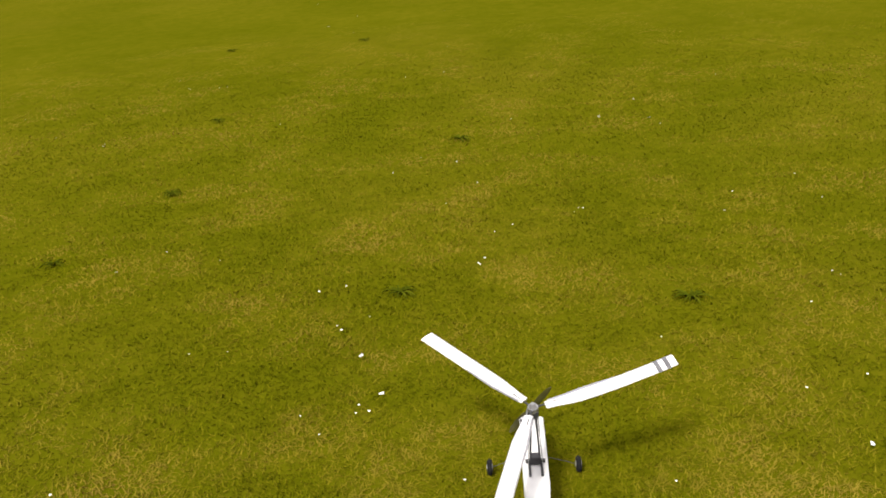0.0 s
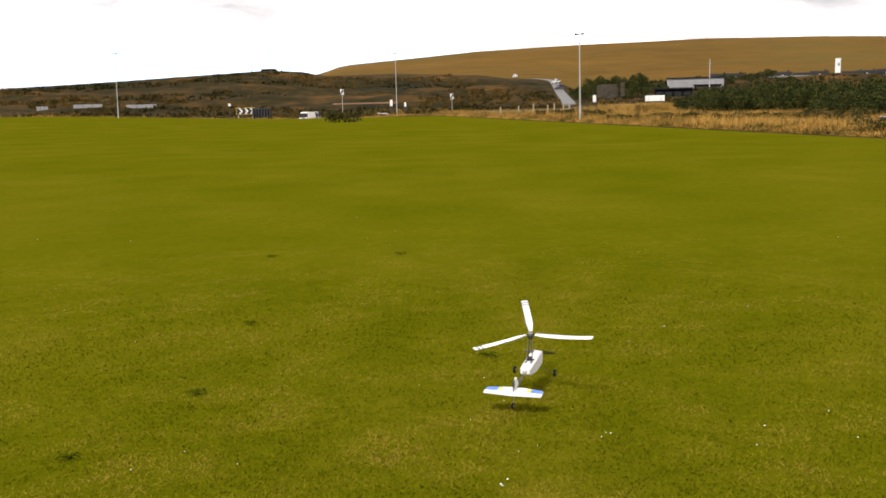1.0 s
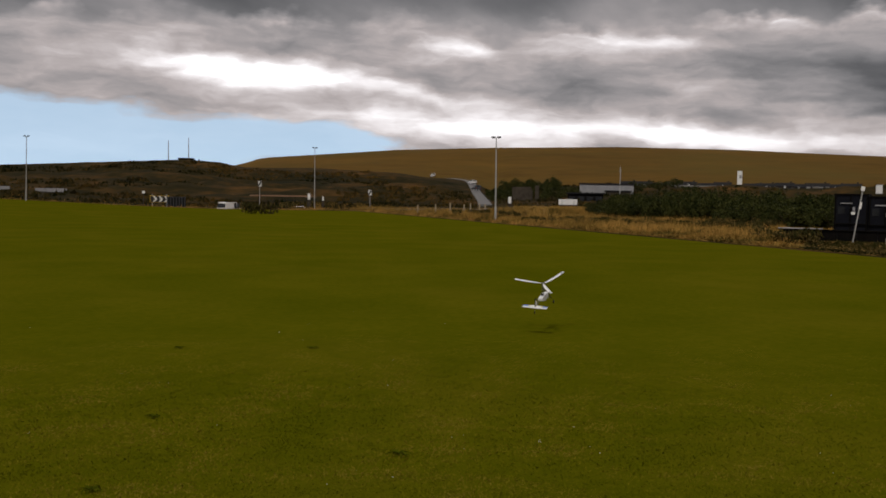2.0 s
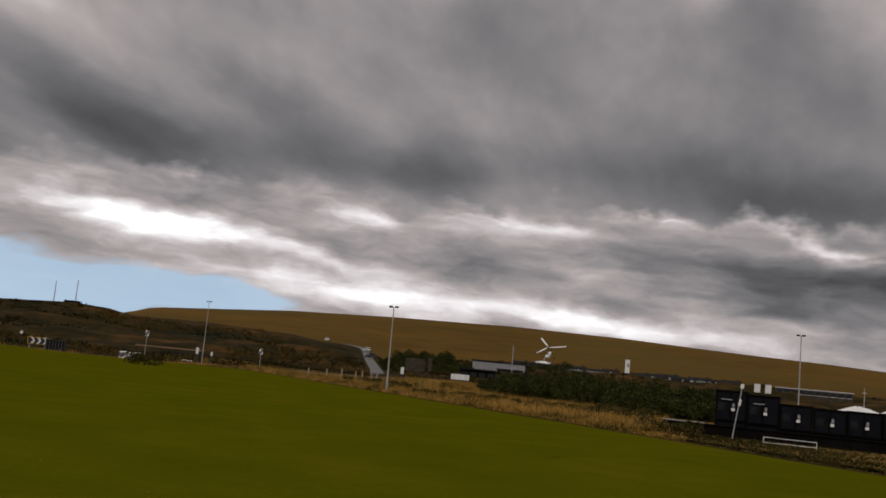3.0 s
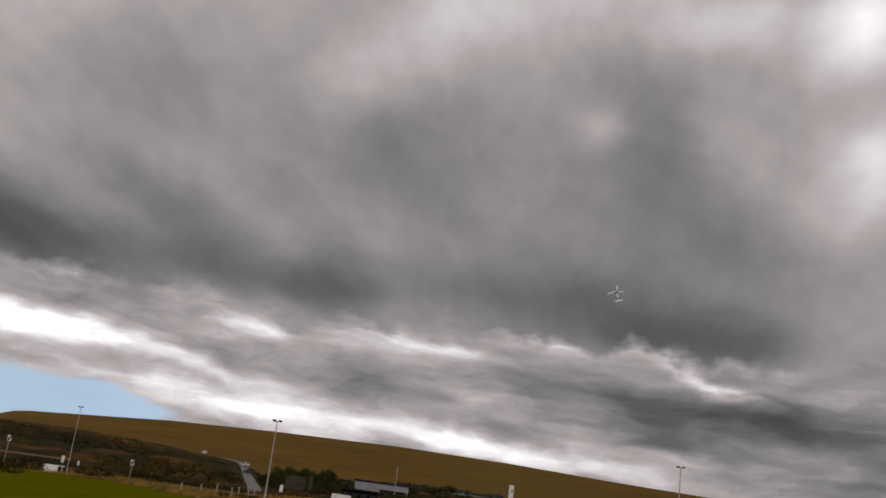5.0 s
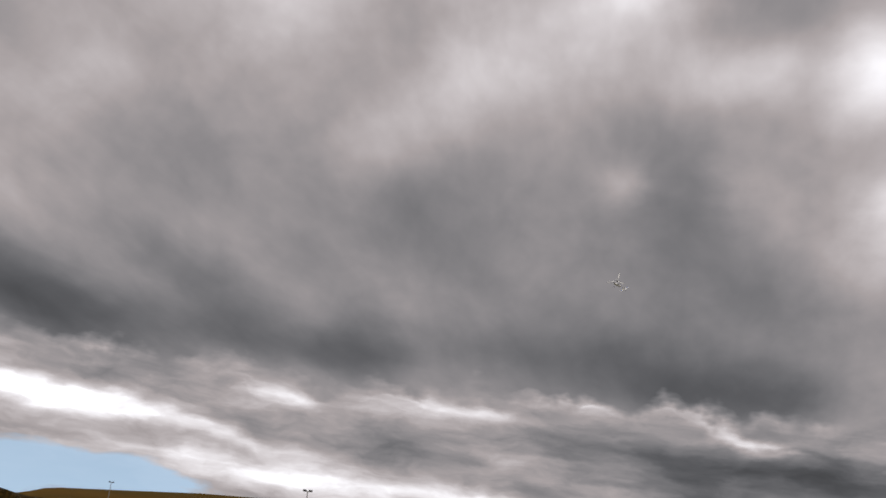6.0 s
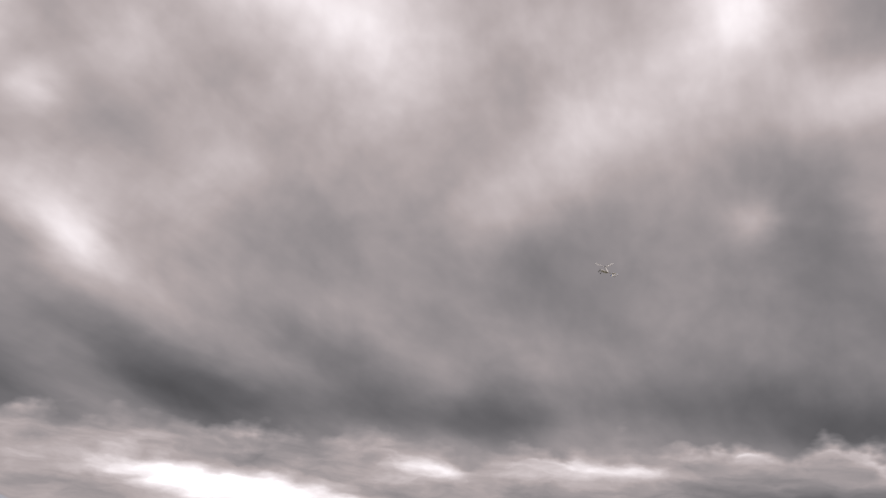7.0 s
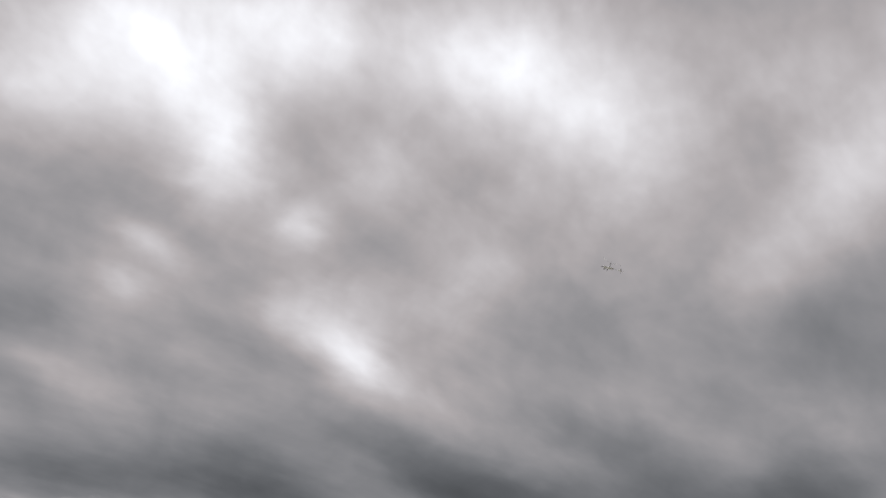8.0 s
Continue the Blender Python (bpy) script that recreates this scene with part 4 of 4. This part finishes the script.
def house(az, r, wide, tall, wall, label):
    h = empty("house", spot(az, r), label, "house", "houses under the hill")
    part("wall", boxes(((wide, 6, tall + 1.5), (0, 3, tall / 2 - 0.75), 0.03)), wall, h)
    bm = bmesh.new()
    pts = [(-0.4, tall - 0.1), (3.0, tall + 1.5), (6.4, tall - 0.1)]
    rows = [[bm.verts.new((x, y, z)) for y, z in pts] for x in (-wide / 2 - 0.3, wide / 2 + 0.3)]
    bm.faces.new(rows[0])
    bm.faces.new(rows[1][::-1])
    for i in range(3):
        bm.faces.new((rows[0][i], rows[0][(i + 1) % 3], rows[1][(i + 1) % 3], rows[1][i]))
    bmesh.ops.recalc_face_normals(bm, faces=bm.faces)
    roof = part("roof", bm, SLATE, h)
    part("chimney", boxes(((0.8, 0.7, 1.3), (wide * 0.32, 3, tall + 1.5), 0.03)), STONE, roof)
    for x in (-wide * 0.28, wide * 0.28):
        part("window", boxes(((1.1, 0.08, 1.1), (x, -0.02, tall * 0.55), 0.01)), GLASS, h)
    part("door", boxes(((0.9, 0.08, 2.0), (0, -0.02, 0.9), 0.01)), WHITE, h)


rng = random.Random(4)
for i in range(15):
    az = 16.6 + i * 0.88 + rng.uniform(-0.15, 0.15)
    if 22.2 < az < 23.6:
        continue
    house(az, 440 + rng.uniform(-12, 22), rng.uniform(6, 9.5), 1.7, *((WHITE, "low white house with a dark slate roof") if i in (5, 9, 12) else (STONE, "low dark stone house with a dark slate roof")))

f = long_building(33.4, 240, 17.0, 4.9, 6.2, 9, STONE, GALV, "factory_shed", "long dark industrial shed with a pale roof edge", 10)
for az in (30.35, 30.95):
    b = empty("white_silo", spot(az, 236), "white square storage silo beside the factory shed", "silo", "pair of silos")
    g = b.matrix_basis.translation.z
    part("body", boxes(((1.4, 1.6, 6.6 - g), (0, 0, (6.6 - g) / 2), 0.08)), WHITE, b)
    part("lid", boxes(((1.5, 1.7, 0.15), (0, 0, 6.65 - g), 0.03)), GREYWALL, b)


pale = empty("boundary_wall", spot(22.0, 330), "long pale concrete wall between the hedge and the houses", "wall")
home = pale.matrix_basis.inverted()
for k in range(22):
    az = 16.8 + 0.52 * k
    top = 1.7 + 330 * math.tan(radians(curve(az, [(17.0, 1.07), (22.0, 1.06), (24.3, 0.99), (27.6, 0.74), (29.0, 0.62)])))
    m = home @ spot(az, 330)
    low = pale.matrix_basis.translation.z
    foot = m.translation.z
    bm = boxes(((3.02, 0.4, top - low - foot + 0.5), (0, 0, (top - low - foot - 0.5) / 2), 0.03))
    bmesh.ops.transform(bm, matrix=m, verts=bm.verts)
    part("wall_panel", bm, PALEWALL, pale)
for az, r, tall in ((4.8, 112, 1.0), (5.7, 112, 1.1), (6.55, 110, 0.95), (6.95, 108, 1.1), (7.5, 107, 1.1), (7.85, 107, 1.0), (3.7, 114, 0.9)):
    p = empty("marker_post", spot(az, r), "short pale wooden post in the rough grass", "post", "posts along the verge")
    part("shaft", boxes(((0.16, 0.14, tall + 0.3), (0, 0, tall / 2 - 0.15), 0.015)), PALEWOOD, p)
    part("top", boxes(((0.19, 0.17, 0.09), (0, 0, tall + 0.03), 0.02)), PALEWOOD, p)


def thin_mast(az, r, top, label):
    m = empty("mast", spot(az, r), label, "mast")
    g = m.matrix_basis.translation.z
    part("pole", rods(((0, 0, -0.5), (0, 0, top - g), 0.14 * r / 250, 0.08 * r / 250, 8)), GALV, m)
    part("bracket", boxes(((0.5, 0.1, 0.1), (0, 0, (top - g) * 0.86), 0.01)), GALV, m)
    return m


thin_mast(16.0, 205, 9.4, "thin grey steel mast behind the hall")
thin_mast(36.0, 120, 4.8, "short grey pole behind the marquees")
m = thin_mast(-10.05, 470, 29.5, "tall thin radio mast on the ridge")
part("stay_ring", boxes(((0.5, 0.5, 0.3), (0, 0, 4.0), 0.02)), GALV, m)
thin_mast(-11.2, 475, 28.3, "thin radio mast on the ridge")
hut = empty("ridge_hut", spot(-10.2, 452), "small dark hut on the ridge", "hut")
part("wall", boxes(((7.0, 3, 2.0), (0, 0, 0.3), 0.05)), BLACKWALL, hut)
part("roof", boxes(((7.4, 3.3, 0.2), (0, 0, 1.4), 0.03)), SLATE, hut)


# ---- the black sheds and their yard ----
def yard():
    def at(az, back=0.0):
        """On a line facing the pilot 47 m off."""
        return spot(az, (47 + back) / math.cos(radians(az - 33)), 0, -33)

    tops = [2.08, 1.98, 1.68, 1.62, 1.64, 1.66, 1.70, 1.75]
    for k, top in enumerate(tops):
        az = 28.95 + 1.78 * k
        u = empty("storage_shed", at(az), "black steel storage shed with pale notices in its front", "shed", "row of black sheds")
        wide = 1.44
        part("body", boxes(((wide, 2.2, top + 0.3), (0, 1.1, top / 2 - 0.15), 0.02)), NAVY, u)
        part("roof", boxes(((wide + 0.04, 2.3, 0.07), (0, 1.1, top + 0.03), 0.01)), BLACKWALL, u)
        for x in (-wide / 2 + 0.05, -0.02, wide / 2 - 0.05):
            part("post", boxes(((0.07, 0.06, top), (x, -0.03, top / 2), 0.01)), BLACKWALL, u)
        for x in (-wide / 4, wide / 4):
            part("door", boxes(((wide / 2 - 0.14, 0.03, top * 0.62), (x, -0.015, top * 0.62), 0.005)), NAVY, u)
        part("shelf", boxes(((wide - 0.05, 0.1, 0.05), (0, -0.06, top * 0.36), 0.01)), BLACKWALL, u)
        part("window", boxes(((0.30, 0.02, 0.34), (-0.42, -0.035, top * 0.66), 0.004)), GLASS, u)
        part("notice", boxes(((0.16, 0.012, 0.14), (0.10, -0.045, top * 0.60), 0.0)), WHITE, u, "pale notice")
        part("notice", boxes(((0.11, 0.012, 0.17), (0.12, -0.045, top * 0.60 + 0.20), 0.0)), GREYWALL, u, "pale notice")
        if k < 2:
            part("pale_rail", boxes(((0.5, 0.03, 0.05), (-0.2, -0.06, top * 0.82), 0.0)), GREYWALL, u, "pale rail")
    w = empty("yard_wall", at(33.2, -2.2), "low black timber wall in front of the sheds", "wall")
    for k in range(19):
        part("board", boxes(((0.80, 0.10, 0.50), (-5.9 + 0.82 * k, 0.0, 0.20), 0.012)), BLACKWALL, w)
    part("capping", boxes(((15.7, 0.22, 0.06), (1.48, 0.0, 0.48), 0.012)), BLACKWALL, w)
    part("pale_capping", boxes(((1.9, 0.24, 0.05), (-5.4, -0.005, 0.53), 0.012)), GREYWALL, w, "pale weathered capping board")
    rail = empty("white_rail", at(32.2, -5.6), "white painted tubular rail in front of the wall", "rail")
    for z in (0.08, 0.29):
        part("bar", rods(((-1.0, 0, z), (1.05, 0, z), 0.013)), WHITE, rail)
    for x in (-1.0, 1.05):
        part("upright", rods(((x, 0, -0.1), (x, 0, 0.31), 0.013)), WHITE, rail)
    p = empty("sign_post", at(29.1, -3.8) @ pose(0, 0, 0, 0, 8, 0), "pale leaning post with a small white plate", "sign")
    part("post", rods(((0, 0, -0.2), (0, 0, 2.3), 0.03, 0.025)), GALV, p)
    part("plate", boxes(((0.15, 0.03, 0.19), (0.0, -0.05, 2.34), 0.005)), WHITE, p)
    part("lower_plate", boxes(((0.10, 0.03, 0.30), (0.03, -0.05, 1.62), 0.005)), WHITE, p)
    for az, wide in ((35.7, 3.0), (37.6, 2.2)):
        m = empty("marquee", at(az, 9), "white canvas marquee behind the black sheds", "marquee", "white marquees")
        n = 14
        rows = []
        for k, (r, z) in enumerate(((1.0, 1.05), (1.0, 1.40), (0.8, 1.68), (0.45, 1.87), (0.06, 2.01))):
            rows.append([(wide / 2 * r * math.cos(2 * math.pi * i / n), 1.2 + 1.2 * r * math.sin(2 * math.pi * i / n), z + 0.04 * math.cos(6 * math.pi * i / n)) for i in range(n)])
        bmc = loft(rows)
        smooth(part("canopy", bmc, CANVAS, m))
        for i in range(4):
            a = math.pi / 4 + i * math.pi / 2
            x, y = wide / 2 * 0.9 * math.cos(a), 1.2 + 1.05 * math.sin(a)
            part("pole", rods(((x, y, -0.1), (x, y, 1.35), 0.03)), GALV, m)
    s = empty("blue_sign", at(38.9, 4), "blue and white board on two posts", "sign")
    part("board", boxes(((1.1, 0.06, 0.72), (0, 0, 1.74), 0.01)), WHITE, s)
    part("panel", boxes(((0.95, 0.02, 0.42), (0.06, -0.035, 1.70), 0.004)), SIGN_BLUE, s)
    part("bar", boxes(((0.5, 0.01, 0.08), (0.0, -0.05, 1.72), 0.0)), WHITE, s)
    for x in (-0.45, 0.45):
        part("post", rods(((x, 0.05, -0.2), (x, 0.05, 2.05), 0.04)), BLACK, s)


yard()


# ---- grass, flowers, weeds ----
def short_grass():
    r = np.random.default_rng(7)
    n, m = 300000, 160000
    d = np.concatenate([1.3 + np.abs(r.normal(0, 0.35, n)) + 11.0 * r.random(n) ** 1.6, 0.2 + 12.7 * r.random(m) ** 0.75])
    az = np.radians(np.concatenate([r.uniform(-36, 38, n) + r.normal(0, 11, n), r.uniform(-180, 180, m)]))
    n += m
    x, y = d * np.sin(az), d * np.cos(az)
    clump = np.sin(x * 7.1 + 2 * np.sin(y * 5.3)) * np.sin(y * 6.7 + 1.7 * np.sin(x * 4.1))
    tall = (0.007 + 0.008 * r.random(n)) * (1 + 0.3 * clump)
    lean, turn = r.normal(0, 0.014, (n, 2)), r.uniform(0, np.pi, n)
    w = 0.0013 + 0.0010 * r.random(n) + 0.00035 * d
    ease = lambda u: np.clip(u, 0, 1) ** 2 * (3 - 2 * np.clip(u, 0, 1))
    z = -0.17 * ease((d - 3.2) / 3.3) * ease((30 - d) / 18)
    tall = tall * np.clip((12.9 - d) / 5, 0.15, 1)
    a = np.stack([x - w * np.cos(turn), y - w * np.sin(turn), z], 1)
    b = np.stack([x + w * np.cos(turn), y + w * np.sin(turn), z], 1)
    c = np.stack([x + lean[:, 0], y + lean[:, 1], z + tall], 1)
    triangles("grass", np.stack([a, b, c], 1).reshape(-1, 3), BLADES, "short mown grass of the playing field", "grass")


def tall_grass():
    r = np.random.default_rng(11)
    n = 120000
    az = r.uniform(-4, 48, n)
    az = np.where(r.random(n) < 0.12, r.uniform(-34, -3, n), az)
    e = np.array([edge(a) for a in az])
    d = e + 0.22 + 70 * r.random(n) ** 1.75
    az[:5000], d[:5000] = r.uniform(11.8, 14.0, 5000), r.uniform(102, 111.5, 5000)
    x, y = d * np.sin(np.radians(az)), d * np.cos(np.radians(az))
    z = np.array([height(a, b) for a, b in zip(az, d)])
    patch = 0.5 + 0.5 * np.sin(x * 0.61 + 2 * np.sin(y * 0.23)) * np.sin(y * 0.47 + x * 0.2)
    tall = (0.20 + 0.42 * r.random(n)) * (0.45 + 0.9 * patch) * np.clip((d - e) / 2.5, 0.45, 1.0)
    tall = np.where(az > 25.5, tall * 0.25, tall * 0.85)
    tall[:5000] = 0.55 + 0.35 * r.random(5000)
    lean = r.normal(0, 0.16, (n, 2))
    w, turn = 0.014 + 0.02 * r.random(n), r.uniform(0, np.pi, n)
    a = np.stack([x - w * np.cos(turn), y - w * np.sin(turn), z - 0.05], 1)
    b = np.stack([x + w * np.cos(turn), y + w * np.sin(turn), z - 0.05], 1)
    c = np.stack([x + lean[:, 0], y + lean[:, 1], z + tall], 1)
    tri, yard_side = np.stack([a, b, c], 1), (az > 26.5) & (d < 60)
    triangles("verge_grass", tri[yard_side].reshape(-1, 3), VERGE, "dark green verge grass in front of the black sheds", "grass")
    triangles("tall_grass", tri[~yard_side].reshape(-1, 3), STALKS, "tall dry tan grass along the edge of the field", "grass")


def heath_scrub():
    """Low bushes of heather and gorse over the near slope and the rough ground."""
    r = np.random.default_rng(17)
    out = []
    for _ in range(9000):
        if r.random() < 0.72:
            az, d = r.uniform(-40, 8.0), 168 + 195 * r.random()
            size = 0.35 + 0.8 * r.random() ** 2
            if 5.0 < az and abs(az - curve(d, [(180, 7.85), (210, 7.75), (245, 7.5), (275, 7.28), (330, 7.05), (390, 6.8), (425, 6.5)])) < 0.75:
                continue
        else:
            az, d = r.uniform(9, 46), 135 + 270 * r.random()
            size = 0.3 + 0.6 * r.random() ** 2
        x, y, z = d * math.sin(radians(az)), d * math.cos(radians(az)), bumpy(az, d)
        if noise.noise((x * 0.02, y * 0.02, 4)) < -0.12:
            continue
        for _ in range(7):
            px, py = x + r.normal(0, size), y + r.normal(0, size)
            a = r.uniform(0, math.pi)
            w, h = size * r.uniform(0.5, 1.1), size * r.uniform(0.35, 0.8)
            out += [(px - w * math.cos(a), py - w * math.sin(a), z - 0.5), (px + w * math.cos(a), py + w * math.sin(a), z - 0.5), (px + r.normal(0, 0.3) * size, py, z + h)]
    triangles("heath_scrub", out, SCRUB, "dark heather and gorse scrub over the slope", "scrub")


def daisies():
    r = np.random.default_rng(5)
    out = []
    for _ in range(85):
        d, az = 2.2 + 14 * r.random() ** 1.2, radians(r.uniform(-30, 36))
        cx, cy = d * math.sin(az), d * math.cos(az)
        for _ in range(1 + int(3 * r.random() ** 3)):
            x, y = cx + r.normal(0, 0.05), cy + r.normal(0, 0.05)
            z, s = height(math.degrees(az), d) + 0.014 + 0.008 * r.random(), 0.0028 + 0.003 * r.random()
            ring = [(x + s * math.cos(k * math.pi / 4), y + s * math.sin(k * math.pi / 4), z + 0.002 * (k % 2)) for k in range(8)]
            for k in range(8):
                out += [(x, y, z + 0.003), ring[k], ring[(k + 1) % 8]]
    triangles("daisies", out, DAISY, "small white daisies scattered in the grass", "flowers")


def weed(x, y, size):
    w = empty("weed", pose(x, y, height(math.degrees(math.atan2(x, y)), math.hypot(x, y))), "flat dark green weed rosette in the grass", "weed", "weeds in the field")
    rng = random.Random(int(x * 100) + int(y * 1000))
    for k in range(19):
        a, ln = k * 2.4 + rng.uniform(-0.3, 0.3), size * rng.uniform(0.35, 1.1)
        bm = bmesh.new()
        u, v = Vector((math.cos(a), math.sin(a), 0)), Vector((-math.sin(a), math.cos(a), 0))
        row = [(0.0, 0.06, 0.006), (0.35, 0.15, 0.022), (0.7, 0.12, 0.024), (1.0, 0.02, 0.010)]
        pairs = [(bm.verts.new(u * ln * t - v * ln * h * 0.5 + Vector((0, 0, z))), bm.verts.new(u * ln * t + Vector((0, 0, z - 0.004))), bm.verts.new(u * ln * t + v * ln * h * 0.5 + Vector((0, 0, z)))) for t, h, z in row]
        for p, q in zip(pairs, pairs[1:]):
            bm.faces.new((p[0], p[1], q[1], q[0]))
            bm.faces.new((p[1], p[2], q[2], q[1]))
        part("leaf", bm, WEEDLEAF, w)


VERGE = surface("verge_stalks", (0.014, 0.016, 0.003), (0.060, 0.042, 0.011), 0.5, 0.9, per_piece=0.25, third=(0.022, 0.022, 0.005), spec=0.04)
SCRUB = surface("heath_scrub", (0.007, 0.010, 0.002), (0.090, 0.052, 0.012), 0.03, 0.95, per_piece=0.3, third=(0.036, 0.029, 0.010), spec=0.04)
WEEDLEAF = surface("weed_leaves", (0.035, 0.048, 0.002), (0.085, 0.095, 0.005), 12, 0.7, spec=0.0)
short_grass()
tall_grass()
heath_scrub()
daisies()
for x, y, size in ((-0.13, 3.71, 0.085), (1.07, 3.41, 0.09), (0.32, 6.7, 0.10), (-1.98, 4.63, 0.07), (-1.69, 7.9, 0.08), (-2.15, 11.5, 0.08), (-0.54, 11.5, 0.08), (-1.65, 5.91, 0.09)):
    weed(x, y, size)
for x, y, turn in ((-0.20, 2.83, 20), (1.28, 2.29, 80), (-0.28, 3.12, 50)):
    s = bmesh.new()
    f = s.faces.new([s.verts.new(p) for p in ((-0.010, -0.005, 0.021), (0.008, -0.006, 0.019), (0.011, 0.004, 0.022), (-0.008, 0.005, 0.020))])
    ex = bmesh.ops.extrude_face_region(s, geom=[f])["geom"]
    bmesh.ops.translate(s, vec=(0, 0, 0.002), verts=[g for g in ex if isinstance(g, bmesh.types.BMVert)])
    bmesh.ops.recalc_face_normals(s, faces=s.faces)
    ob = tagged(part("paper_scrap", s, WHITE), "small scrap of white paper lying in the grass", "litter")
    ob.matrix_basis = pose(x, y, 0, 0, 0, turn)


# ---- what moves ----
def flight(az, r, el, heading, pitch, bank):
    """The autogyro with its rotor head that way from the pilot, nose up by pitch, right wing down by bank."""
    a, e = radians(az), radians(el)
    head = Vector(EYE) + r * Vector((math.sin(a) * math.cos(e), math.cos(a) * math.cos(e), math.sin(e)))
    turn = pose(0, 0, 0, 0, 0, -heading) @ pose(0, 0, 0, pitch) @ pose(0, 0, 0, 0, bank)
    return Matrix.Translation(head) @ turn @ Matrix.Translation((0, 0.14, -0.312))


def roll_out(x, y, heading, lift=0.0):
    return pose(x, y, lift, 0, 0, -heading)


def motions():
    walk(gyro, [
        (0.0, roll_out(0.267, 2.326, 5)),
        (0.2, roll_out(0.272, 2.62, 6)),
        (0.4, roll_out(0.289, 3.08, 7)),
        (0.6, roll_out(0.325, 3.758, 10)),
        (0.8, roll_out(0.418, 4.68, 14, -0.03)),
        (1.0, flight(5.41, 5.95, -14.28, 17, 1, 1)),
        (1.2, flight(6.71, 7.3, -11.79, 19, 1, 0)),
        (2.3, flight(13.40, 15.8, -3.08, 26, 12, 4)),
        (2.5, flight(14.77, 17.4, -1.70, 28, 14, 4)),
        (3.0, flight(18.10, 22.0, 2.26, 30, 19, 2)),
        (3.5, flight(20.89, 27.0, 5.44, 36, 25, 0)),
        (4.0, flight(23.9, 31.5, 8.6, 40, 27, -3)),
        (4.5, flight(26.84, 35.0, 11.29, 42, 30, -6)),
        (4.7, flight(27.44, 36.0, 12.32, 30, 34, -8)),
        (5.2, flight(28.2, 38.0, 15.3, 14, 32, -26)),
        (5.8, flight(27.3, 38.5, 17.45, -6, 31, -40)),
        (6.0, flight(26.2, 38.5, 18.1, -12, 30, -40)),
        (6.5, flight(22.46, 38.0, 19.85, -23, 29, -36)),
        (7.0, flight(16.93, 37.5, 21.6, -35, 28, -30)),
        (7.5, flight(9.5, 37.0, 23.72, -50, 27, -24)),
        (8.0, flight(-0.05, 36.5, 26.4, -70, 26, -18)),
    ])
    # the van pulls away to the right
    walk(van, [(s, spot(az, 140, 0.3, turn)) for s, az, turn in (
        (0.0, -7.8, 62), (1.0, -7.8, 62), (1.8, -7.7, 58), (2.5, -7.3, 50), (3.0, -6.5, 34), (3.5, -5.5, 20),
        (4.0, -4.7, 10), (4.5, -3.9, 5), (6.0, -1.5, 0), (8.0, 1.7, -2))])
    # the rotor turns to the left seen from above
    turn = [14, 82, 132, 194, 227, 281, 335, 378, 435, 500, 585, 670, 680]
    turn += [680 + 57 * k for k in range(1, 11)] + [1330, 1392, 1452]
    turn += [1452 + 70.3 * k for k in range(1, 11)] + [2155 + 52.9 * k for k in range(1, 13)]
    while len(turn) < 81:
        turn.append(turn[-1] + 56)
    walk(rotor, [(k / 10, ROTOR @ pose(0, 0, 0, 0, 0, a)) for k, a in enumerate(turn)])
    walk(prop, [(k / 10, pose(0, 0.19, 0.10) @ pose(0, 0, 0, 0, 40 + 77 * k, 0)) for k in range(81)])


motions()
